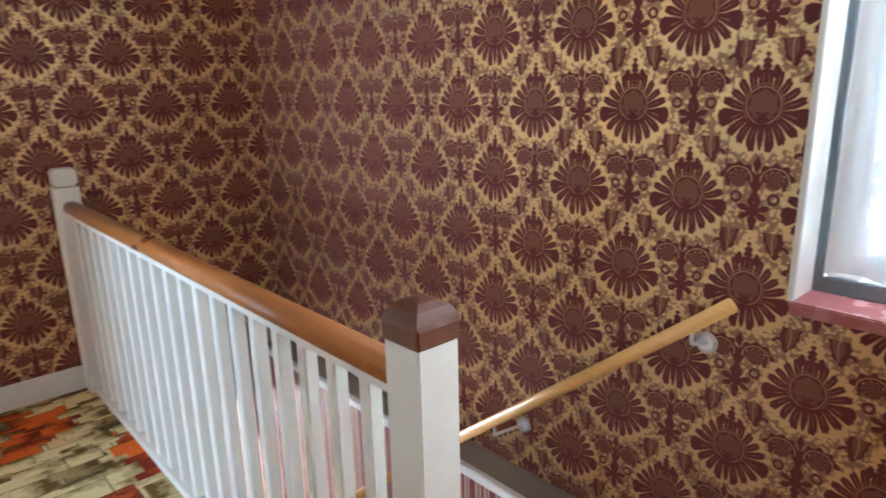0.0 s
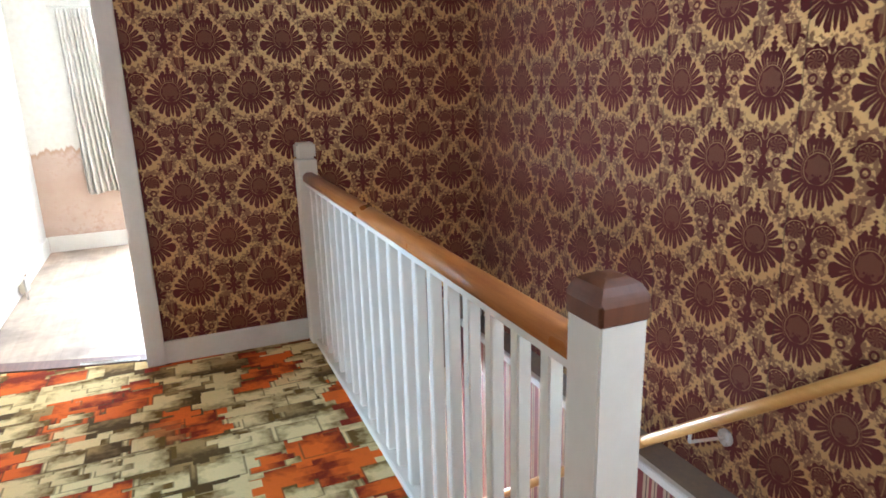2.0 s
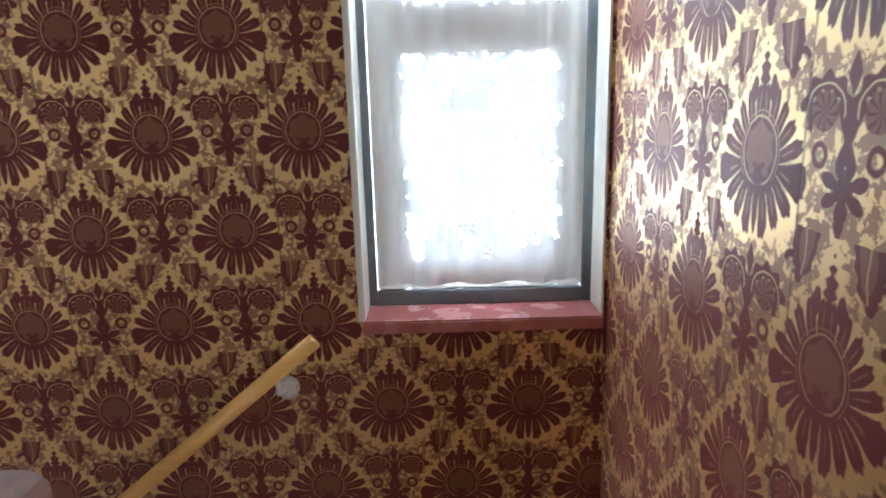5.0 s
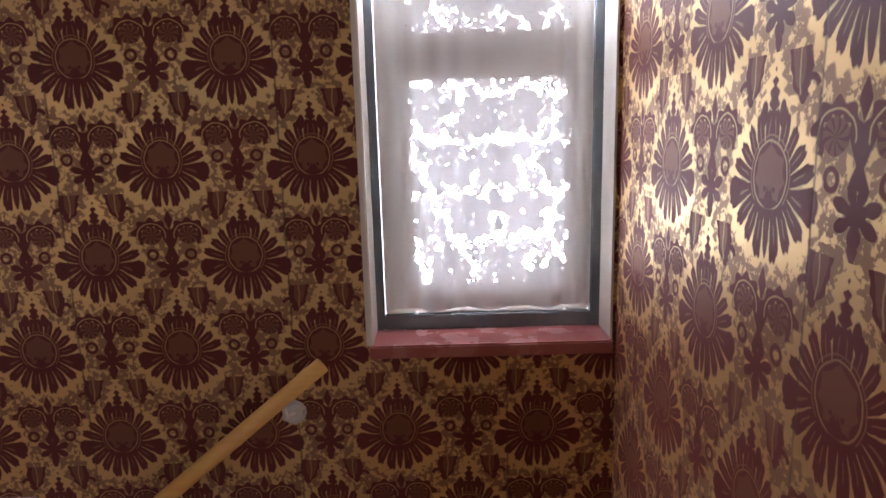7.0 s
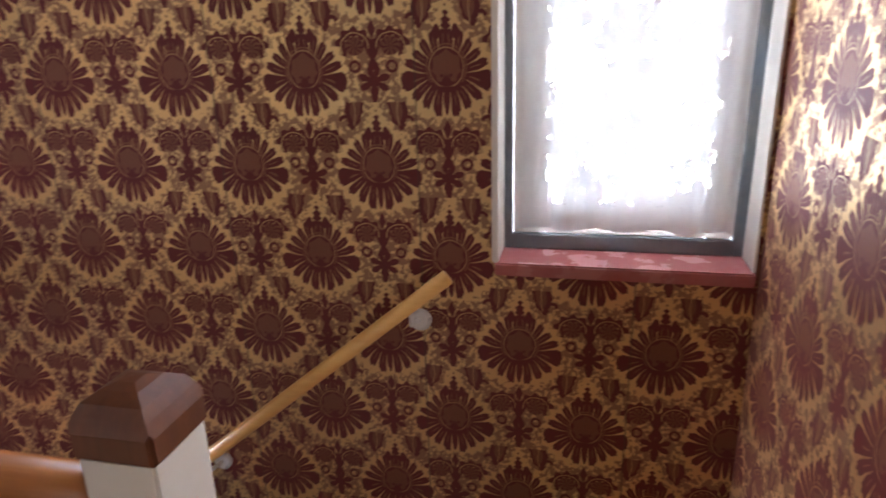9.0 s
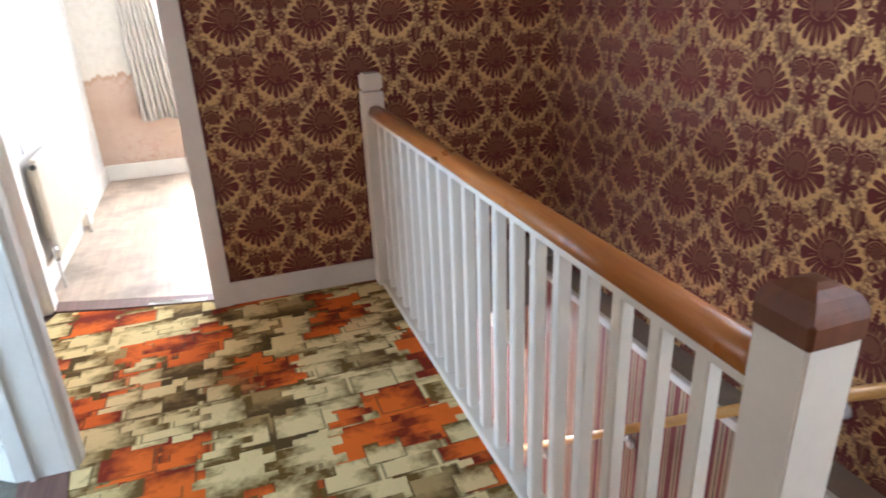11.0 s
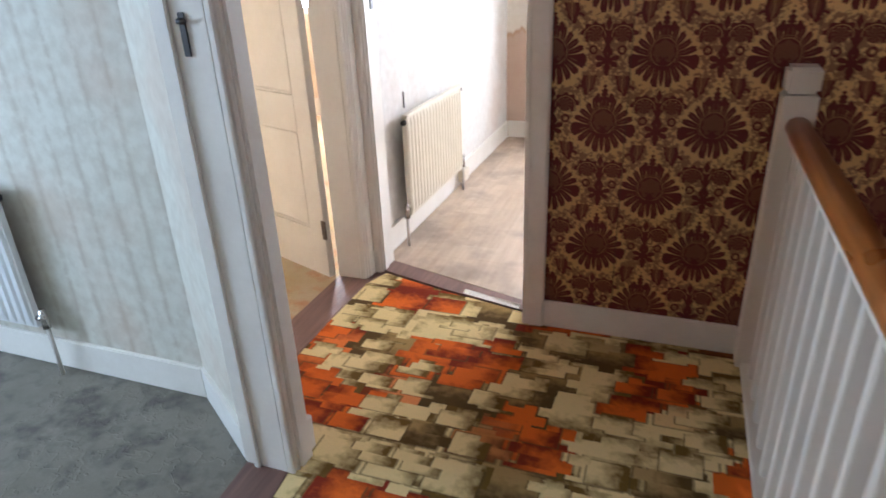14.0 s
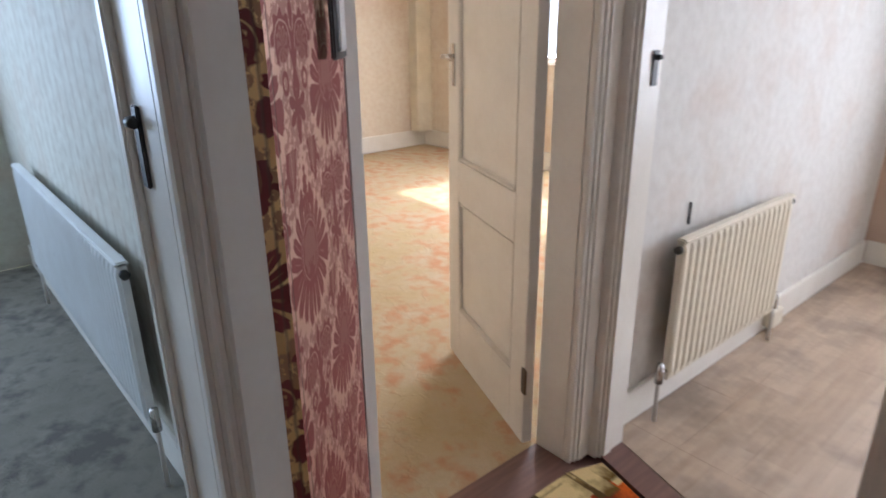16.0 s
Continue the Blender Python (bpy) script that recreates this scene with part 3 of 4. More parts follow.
_bm = prism([(-1.455, 1.433), (-1.312, 1.433), (-1.312, 1.540), (-1.632, 1.842), (-1.79, 1.842), (-1.79, 1.655)], 0.0, H)
_bm.normal_update()
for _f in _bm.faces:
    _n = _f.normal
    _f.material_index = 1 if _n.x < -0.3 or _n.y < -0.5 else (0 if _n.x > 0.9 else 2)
structure("wall_west_pier", _bm, [PAPER_E, PAPER_1D, PAPER_D], "slanted pier between two doorways, its damask paled as by grazing light", "wall")
structure("wall_room_divide", boxes([(-6.2, -1.79, 1.655, 1.80, 0.0, H)]), PAPER_1, "pale streaky striped wallpaper wall", "wall")
structure("wall_room_2_side", boxes([(-6.2, -1.795, 1.801, 1.815, 0.0, H)]), PAPER_2, "cream papered room wall", "wall")
structure("wall_post", boxes([(-1.80, -1.665, 2.70, 2.84, 0.0, H)]), PAPER_B, "wall stub behind the corner post", "wall")
structure("wall_door_2_head", boxes([(-1.79, -1.62, 1.842, 2.62, 2.05, H)]), PAPER_E, "papered wall over the second doorway", "wall")


def architrave(name, a, c, width, depth, out, label, mat=TRIM):
    """A moulded upright board: a at its foot, c at its head, out the way it faces, width to the left of out."""
    w, d = width, depth
    prof = [(0, 0), (w, 0), (w, d), (w * 0.42, d), (w * 0.39, d * 0.72), (w * 0.33, d * 0.70), (w * 0.30, d * 0.86), (w * 0.22, d * 0.86), (w * 0.19, d * 0.58),
            (w * 0.13, d * 0.55), (w * 0.10, d * 0.68), (w * 0.03, d * 0.66), (0, d * 0.45)]
    o = Vector(out).normalized()
    side = Vector((-o.y, o.x, 0))
    bm = bmesh.new()
    rings = [[bm.verts.new(Vector(p) + side * s + o * t) for s, t in prof] for p in (a, c)]
    n = len(prof)
    for k in range(n):
        bm.faces.new((rings[0][k], rings[0][(k + 1) % n], rings[1][(k + 1) % n], rings[1][k]))
    bm.faces.new(rings[0])
    bm.faces.new(rings[1])
    return structure(name, bm, mat, label, "trim")


# first doorway, far jamb
structure("trim_lining_1", boxes([(-1.462, -1.312, 1.413, 1.433, 0.0, 2.04)], 0.003), TRIM, "white painted door lining", "trim")
structure("trim_stop_1", boxes([(-1.425, -1.405, 1.401, 1.413, 0.0, 2.03)], 0.003), TRIM, "door stop strip on the lining", "trim")
architrave("trim_architrave_1", (-1.312, 1.413, 0.0), (-1.312, 1.413, 2.08), 0.088, 0.030, (1, 0, 0), "moulded white architrave of the first doorway")
structure("trim_threshold_1", prism([(-1.44, 0.48), (-1.215, 0.48), (-1.27, 1.0), (-1.315, 1.413), (-1.458, 1.413), (-1.43, 1.0)], -0.012, 0.004), OLDWOOD, "worn brown threshold board", "threshold")
# second doorway
structure("trim_lining_2", boxes([(-1.795, -1.634, 1.842, 1.878, 0.0, 2.05)], 0.005), TRIM, "plain white jamb of the second doorway", "trim")
structure("trim_threshold_2", boxes([(-1.790, -1.622, 1.880, 2.612, -0.011, 0.005)], 0.003), OLDWOOD, "dark brown threshold board of the second doorway", "threshold")
structure("trim_lining_3", boxes([(-1.790, -1.668, 2.612, 2.70, 0.0, 2.05)], 0.004), TRIM, "white hinge jamb", "trim")
architrave("trim_architrave_3", (-1.668, 2.615, 0.0), (-1.668, 2.615, 2.08), 0.085, 0.030, (1, 0, 0), "moulded white architrave beside the bedroom door")
architrave("trim_architrave_4", (-1.640, 2.700, 0.0), (-1.640, 2.700, 2.08), 0.060, 0.048, (1, 0, 0), "moulded white corner architrave")
structure("trim_lining_4", boxes([(-1.665, -1.598, 2.760, 2.840, 0.0, 2.05)], 0.004), TRIM, "white lining of the bedroom doorway", "trim")
# bedroom doorway, other side
structure("trim_casing_3", boxes([(-0.828, -0.762, 2.425, 2.455, 0.0, 2.08)], 0.006), TRIM, "cream painted door casing", "trim")
structure("trim_lining_5", boxes([(-0.848, -0.828, 2.432, 2.610, 0.0, 2.05)], 0.003), TRIM, "white bedroom door lining", "trim")
structure("trim_threshold_3", prism([(-1.60, 2.72), (-1.22, 2.61), (-0.849, 2.53), (-0.849, 2.605), (-1.20, 2.705), (-1.60, 2.835)], -0.011, 0.006), OLDWOOD, "splintered brown threshold board", "threshold")

# bedroom
structure("wall_bedroom_west", boxes([(-1.80, -1.665, 2.84, 5.30, 0.0, H)]), PAPER_B, "silvery white embossed bedroom wallpaper", "wall")
BX0, BX1, BZ0, BZ1 = -1.05, 0.55, 0.70, 1.96
structure("wall_bedroom_north", boxes([(-1.80, BX0, 5.30, 5.45, 0, H), (BX1, 1.135, 5.30, 5.45, 0, H), (BX0, BX1, 5.30, 5.45, 0, BZ0), (BX0, BX1, 5.30, 5.45, BZ1, H)]), PAPER_BN,
          "bedroom wall with torn paper and bare pink plaster", "wall")
structure("wall_bedroom_south", boxes([(-0.826, 0.985, 2.601, 2.615, 0.0, H)]), PAPER_BN, "inner face of the bedroom wall", "wall")
structure("baseboard_bedroom_west", boxes([(-1.665, -1.648, 2.842, 5.283, 0.0, 0.135)], 0.004), TRIM, "white bedroom skirting board", "baseboard")
structure("baseboard_bedroom_north", boxes([(-1.648, 0.98, 5.283, 5.30, 0.0, 0.135)], 0.004), TRIM, "white bedroom skirting board", "baseboard")

# second room
RX0, RX1, RZ0, RZ1 = -4.72, -3.10, 0.95, 2.12
structure("wall_room_2_north", boxes([(-6.2, RX0, 5.72, 5.87, 0, H), (RX1, -1.80, 5.72, 5.87, 0, H), (RX0, RX1, 5.72, 5.87, 0, RZ0), (RX0, RX1, 5.72, 5.87, RZ1, H)]), PAPER_2, "cream papered wall with a window", "wall")
structure("wall_room_2_west", boxes([(-6.35, -6.2, -1.75, 5.87, 0.0, H)]), PAPER_2, "cream papered far wall", "wall")
structure("wall_room_2_east", boxes([(-1.90, -1.801, 2.86, 5.72, 0.0, H)]), PAPER_2, "cream papered side wall", "wall")
structure("baseboard_room_2_west", boxes([(-6.2, -6.18, 1.815, 5.70, 0.0, 0.17)], 0.004), TRIM, "tall white skirting", "baseboard")
structure("baseboard_room_2_north", boxes([(-6.18, -1.91, 5.70, 5.72, 0.0, 0.17)], 0.004), TRIM, "tall white skirting", "baseboard")
# first room
structure("wall_room_1_south", boxes([(-5.05, -1.40, -1.05, -0.90, 0, H)]), PAPER_1, "pale papered wall of the side room", "wall")
structure("wall_room_1_west", boxes([(-5.05, -4.90, -1.05, -0.8, 0, H), (-5.05, -4.90, 0.8, 1.655, 0, H), (-5.05, -4.90, -0.8, 0.8, 0, 0.9), (-5.05, -4.90, -0.8, 0.8, 2.1, H)]), PAPER_1D,
          "pale papered wall with the side room's window", "wall")
structure("wall_room_1_east", boxes([(-1.42, -1.401, -0.90, 0.455, 0.0, H)]), PAPER_1D, "pale papered inner wall", "wall")
structure("baseboard_room_1", boxes([(-4.90, -1.785, 1.636, 1.655, 0.0, 0.125)], 0.004), TRIM, "white skirting of the side room", "baseboard")
structure("baseboard_room_1_slant", prism([(-1.785, 1.636), (-1.466, 1.419), (-1.458, 1.433), (-1.785, 1.654)], 0.0, 0.125), TRIM, "short slanted white skirting", "baseboard")
structure("baseboard_pier", boxes([(-1.312, -1.295, 1.500, 1.545, 0.0, 0.12)], 0.003), TRIM, "short white skirting end", "baseboard")

# space below
structure("wall_hall_north", boxes([(-1.6, -0.2, 5.6, 5.75, LOW, -0.2), (0.75, 0.84, 5.6, 5.75, LOW, -0.2), (-0.2, 0.75, 5.6, 5.75, LOW, -1.95), (-0.2, 0.75, 5.6, 5.75, -0.65, -0.2)]), STRIPE, "striped hall wall", "wall")
structure("wall_hall_west", boxes([(-1.75, -1.6, 0.0, 5.6, LOW, -0.2)]), STRIPE, "striped hall wall", "wall")
structure("wall_stair_west", boxes([(-0.10, -0.03, -0.17, 2.30, LOW, -0.201)]), STRIPE, "striped wall under the landing", "wall")
structure("wall_stair_back", boxes([(-1.6, 0.84, -0.14, 0.0, LOW, -0.24)]), STRIPE, "striped wall behind the stairs", "wall")
structure("trim_landing_edge", boxes([(0.031, 0.050, -0.02, 2.435, -0.26, -0.010)], 0.003), TRIM, "white apron board along the landing edge", "trim")


# ---- things: landing and stairs ----
def staircase():
    st = thing("staircase", (0.44, -0.17, LOW), "steep closed wooden staircase with brown treads", "stairs")
    n = 13
    rise, going = -LOW / (n + 1), 0.222
    for k in range(n):
        y, z = -0.17 + going * k, -rise * (k + 1)
        part("tread", boxes([(0.05, 0.838, y - 0.02, y + going + 0.02, z - 0.03, z)], 0.004), OLDWOOD, st)
        part("riser", boxes([(0.05, 0.838, y + going + 0.0, y + going + 0.018, z - rise + 0.001, z - 0.031)]), TRIM, st)
    return st


staircase()


def square_post(x, y, w, z0, z1, bevel=0.005):
    return boxes([(x - w / 2, x + w / 2, y - w / 2, y + w / 2, z0, z1)], bevel)


def balustrade():
    b = thing("balustrade", (0.0, 1.2, 0.0), "white balustrade with varnished pine rail on the landing edge", "balustrade")
    near = part("newel_post", square_post(0, 0, 0.090, -0.26, 0.960, 0.003), WHITE, b, "white painted square newel post")
    bm = bmesh.new()
    w = 0.049
    levels = ((0.958, w - 0.004), (0.962, w), (0.990, w), (0.999, w - 0.003), (1.006, w - 0.006), (1.018, 0.036), (1.027, 0.022), (1.031, 0.010), (1.032, 0.0))
    prev = None
    for z, h in levels:
        ring = [bm.verts.new((sx * h, sy * h, z)) for sx, sy in ((-1, -1), (1, -1), (1, 1), (-1, 1))] if h else None
        if prev and ring:
            for k in range(4):
                bm.faces.new((prev[k], prev[(k + 1) % 4], ring[(k + 1) % 4], ring[k]))
        if prev is None:
            bm.faces.new(ring[::-1])
        if ring is None:
            top = bm.verts.new((0, 0, z))
            for k in range(4):
                bm.faces.new((prev[k], prev[(k + 1) % 4], top))
        prev = ring
    edges = [e for e in bm.edges if abs(e.verts[0].co.z - e.verts[1].co.z) > 0.02]
    bmesh.ops.bevel(bm, geom=edges, offset=0.006, segments=2, affect="EDGES")
    part("cap", bm, CAPWOOD, near, "dark varnished newel cap")
    far = part("newel_post", square_post(-0.004, 2.404, 0.096, -0.26, 0.965, 0.004), WHITE, b, "white painted newel post against the wall")
    part("cap", square_post(-0.004, 2.404, 0.094, 0.969, 1.046, 0.010), WHITE, far)
    prof = [(-0.030, 0.0), (-0.034, 0.008), (-0.033, 0.022), (-0.026, 0.036), (-0.012, 0.044), (0.012, 0.044), (0.026, 0.036), (0.033, 0.022), (0.034, 0.008), (0.030, 0.0)]
    part("handrail", extrude_profile(prof, (0, 0.046, 0.860), (0, 2.355, 0.860)), RAILWOOD, b, "varnished pine handrail", True)
    part("fillet", boxes([(-0.024, 0.024, 0.046, 2.355, 0.836, 0.859)], 0.003), WHITE, b)
    part("base_rail", boxes([(-0.034, 0.030, 0.046, 2.355, -0.010, 0.026)], 0.004), WHITE, b)
    me = None
    for k in range(19):
        y = 0.157 + 0.1172 * k
        if me is None:
            ob = part("baluster", square_post(0, 0, 0.033, 0.026, 0.836, 0.003), WHITE, b)
            me = ob.data
        else:
            ob = new("baluster", me)
            ob.parent = b
            ob.matrix_parent_inverse = Matrix.Translation(-b.location)
        ob.location = (0, y, 0)
    return b


balustrade()


def wall_handrail():
    a, knee, c = Vector((0.900, -0.140, 0.816)), Vector((0.803, 0.79, 0.072)), Vector((0.790, 2.75, -1.625))
    h = thing("wall_handrail", a, "pale pine wall handrail sloping down the stairs on steel brackets", "handrail")
    prof = [(0.016 * math.cos(t), 0.020 * math.sin(t)) for t in [math.pi * 2 * k / 16 for k in range(16)]]
    part("rail", extrude_profile(prof, a, knee), HANDWOOD, h, "", True)
    part("rail", extrude_profile(prof, knee, c), HANDWOOD, h, "", True)
    for p, wall in ((a.lerp(knee, 0.10), 0.984), (a.lerp(knee, 0.80), 0.984), (knee.lerp(c, 0.32), 0.838), (knee.lerp(c, 0.72), 0.838)):
        p = p - Vector((0, 0, 0.024))
        q = Vector((wall, p.y, p.z - 0.055))
        bm = bmesh.new()
        rod(bm, p, (p.x, p.y, p.z - 0.03), 0.006, 8)
        rod(bm, (p.x, p.y, p.z - 0.03), (wall - 0.004, p.y, q.z), 0.006, 8)
        br = part("bracket", bm, BRIGHT, h, "bright steel rail bracket", True)
        bm = bmesh.new()
        rod(bm, (wall - 0.008, p.y, q.z), (wall, p.y, q.z), 0.030, 24)
        rod(bm, (wall - 0.013, p.y, q.z), (wall - 0.008, p.y, q.z), 0.018, 20, 0.028)
        part("rose", bm, BRIGHT, br, "", True)
    return h


wall_handrail()


def stair_window():
    w = structure("window_1", boxes([(1.100, 1.128, WY0 + 0.001, WY0 + 0.030, WZ0 + 0.005, WZ1), (1.100, 1.128, WY1 - 0.030, WY1 - 0.001, WZ0 + 0.005, WZ1),
                                     (1.100, 1.128, WY0 + 0.030, WY1 - 0.030, WZ0 + 0.005, WZ0 + 0.045), (1.100, 1.128, WY0 + 0.030, WY1 - 0.030, WZ1 - 0.035, WZ1)], 0.003),
                  DARKFRAME, "narrow stair window with grey-blue frame and white sashes", "window")
    for z0, z1 in ((0.873, 1.53), (1.53, 2.02)):
        y0, y1 = WY0 + 0.032, WY1 - 0.032
        part("sash", boxes([(1.112, 1.134, y0, y0 + 0.062, z0, z1), (1.112, 1.134, y1 - 0.084, y1, z0, z1), (1.112, 1.134, y0 + 0.062, y1 - 0.084, z0, z0 + 0.064),
                            (1.112, 1.134, y0 + 0.062, y1 - 0.084, z1 - 0.058, z1)], 0.004), TRIM, w, "white painted sash")
        g = part("pane", boxes([(1.121, 1.125, y0 + 0.062, y1 - 0.084, z0 + 0.064, z1 - 0.058)]), GLASS, w)
        g.visible_shadow = False
    structure("window_sill", boxes([(0.972, 1.134, WY0 + 0.001, WY1 - 0.001, WZ0 - 0.029, WZ0 + 0.004)], 0.004), PINKSILL, "pink painted window sill", "sill")
    structure("trim_window", boxes([(0.972, 1.098, WY1 - 0.010, WY1 + 0.006, WZ0 + 0.005, WZ1)], 0.003), TRIM, "white window reveal edge", "trim")
    structure("trim_reveal", boxes([(0.987, 1.098, WY0 + 0.0005, WY0 + 0.006, WZ0 + 0.005, WZ1)]), TRIM, "white window reveal", "trim")
    # net curtain with soft folds
    nc = thing("net_curtain", (1.085, -0.545, 1.99), "white floral lace net curtain hanging over the window", "curtain")
    bm = bmesh.new()
    nu, nv = 90, 24
    grid = []
    for j in range(nv + 1):
        row = []
        for i in range(nu + 1):
            s, t = i / nu, j / nv
            y = WY0 + 0.036 + s * (WY1 - WY0 - 0.072)
            edge = 1.0 if (s < 0.2 or s > 0.8) else 0.45
            x = 1.082 + edge * 0.007 * math.sin(s * 46 + 1.4 * math.sin(s * 9)) * (0.55 + 0.45 * t) + 0.003 * math.sin(t * 7 + s * 4)
            z = 1.995 - t * (1.995 - 0.893) + 0.006 * math.sin(s * 23) * t
            row.append(bm.verts.new((x, y, z)))
        grid.append(row)
    for j in range(nv):
        for i in range(nu):
            bm.faces.new((grid[j][i], grid[j][i + 1], grid[j + 1][i + 1], grid[j + 1][i]))
    part("net", bm, LACE, nc, "", True)
    bm = bmesh.new()
    rod(bm, (1.083, WY0 + 0.006, 1.998), (1.083, WY1 - 0.011, 1.998), 0.005, 10)
    part("curtain_wire", bm, CHROME, nc, "", True)


stair_window()


def sash_window(name, axis_y, x0, x1, z0, z1, label, lights):
    """A wooden window in a wall that runs along x."""
    w = structure(name, boxes([(x0, x0 + 0.05, axis_y, axis_y + 0.06, z0, z1), (x1 - 0.05, x1, axis_y, axis_y + 0.06, z0, z1), (x0 + 0.05, x1 - 0.05, axis_y, axis_y + 0.06, z0, z0 + 0.05),
                               (x0 + 0.05, x1 - 0.05, axis_y, axis_y + 0.06, z1 - 0.05, z1)], 0.004), TRIM, label, "window")
    step = (x1 - x0 - 0.1) / lights
    for k in range(lights):
        a, c = x0 + 0.05 + step * k, x0 + 0.05 + step * (k + 1)
        if k:
            part("mullion", boxes([(a - 0.025, a + 0.025, axis_y + 0.002, axis_y + 0.058, z0 + 0.05, z1 - 0.05)], 0.004), TRIM, w)
        g = part("pane", boxes([(a + 0.026, c - 0.026, axis_y + 0.028, axis_y + 0.032, z0 + 0.05, z1 - 0.05)]), GLASS, w)
        g.visible_shadow = False
    return w


sash_window("window_2", 5.36, BX0, BX1, BZ0, BZ1, "white framed bedroom window", 2)
sash_window("window_3", 5.78, RX0, RX1, RZ0, RZ1, "white framed window of the sand-carpeted room", 2)
sash_window("window_4", 5.66, -0.2, 0.75, -1.95, -0.65, "glazed hall light", 1)
structure("window_sill_bedroom", boxes([(BX0 - 0.03, BX1 + 0.03, 5.265, 5.36, BZ0 - 0.03, BZ0 - 0.002)], 0.005), TRIM, "white bedroom window sill", "sill")
structure("backdrop_east", boxes([(6.0, 6.05, -8, 7, -2.9, 5.5)]), SKYGLOW, "bright hazy sky behind the stair window", "backdrop")
structure("backdrop_north", boxes([(-10, 5, 11.0, 11.05, -2.9, 5.5)]), SKYGLOW, "bright hazy sky behind the windows", "backdrop")


def meter_box():
    m = thing("meter_box", (0.80, 2.66, -0.66), "cream painted meter cupboard high on the striped stair wall", "cupboard")
    part("body", boxes([(0.802, 0.839, 2.62, 3.02, -0.70, -0.34)], 0.004), CREAM, m)
    part("door", boxes([(0.786, 0.801, 2.63, 3.01, -0.69, -0.345)], 0.004), CREAM, m)
    return m


meter_box()


def light_switch():
    p, n = Vector((-1.515, 1.757, 1.375)), Vector((0.723, 0.690, 0))
    s = thing("light_switch", p, "dark backed light switch with a pale rocker on the papered pier", "switch")
    m = Matrix.Translation(p) @ n.to_track_quat("Z", "Y").to_matrix().to_4x4()
    bm = boxes([(-0.036, 0.036, -0.060, 0.060, 0.0005, 0.008)], 0.003)
    bm.transform(m)
    part("back_plate", bm, BLACKMETAL, s)
    bm = boxes([(-0.018, 0.018, -0.048, 0.048, 0.008, 0.013)], 0.003)
    bm.transform(m)
    part("rocker", bm, RADWHITE, s)


light_switch()


def lock_keep(name, x, y, z, out, label):
    """A black lever plate on a jamb; out: +1 or -1 along y, or 0 for a face towards +x."""
    k = thing(name, (x, y, z), label, "latch")
    if out:
        part("plate", boxes([(x - 0.009, x + 0.009, min(y, y + out * 0.005), max(y, y + out * 0.005), z - 0.055, z + 0.038)], 0.0015), BLACKMETAL, k)
        bm = bmesh.new()
        rod(bm, (x, y + out * 0.004, z + 0.02), (x, y + out * 0.010, z + 0.02), 0.007, 14)
        rod(bm, (x - 0.006, y + out * 0.010, z + 0.020), (x + 0.014, y + out * 0.010, z + 0.020), 0.006, 12)
    else:
        part("plate", boxes([(x, x + 0.005, y - 0.014, y + 0.014, z - 0.055, z + 0.038)], 0.0015), BLACKMETAL, k)
        bm = bmesh.new()
        rod(bm, (x + 0.004, y, z + 0.02), (x + 0.014, y, z + 0.02), 0.008, 14)
        rod(bm, (x + 0.014, y - 0.008, z + 0.020), (x + 0.014, y + 0.008, z + 0.020), 0.007, 12)
    part("keep", bm, BLACKMETAL, k, "", True)
    return k


lock_keep("latch_keep", -1.374, 1.4125, 1.252, -1, "black iron latch keep on the white door lining")
lock_keep("latch_keep", -1.598, 2.80, 1.245, 0, "black iron latch keep on the bedroom jamb")


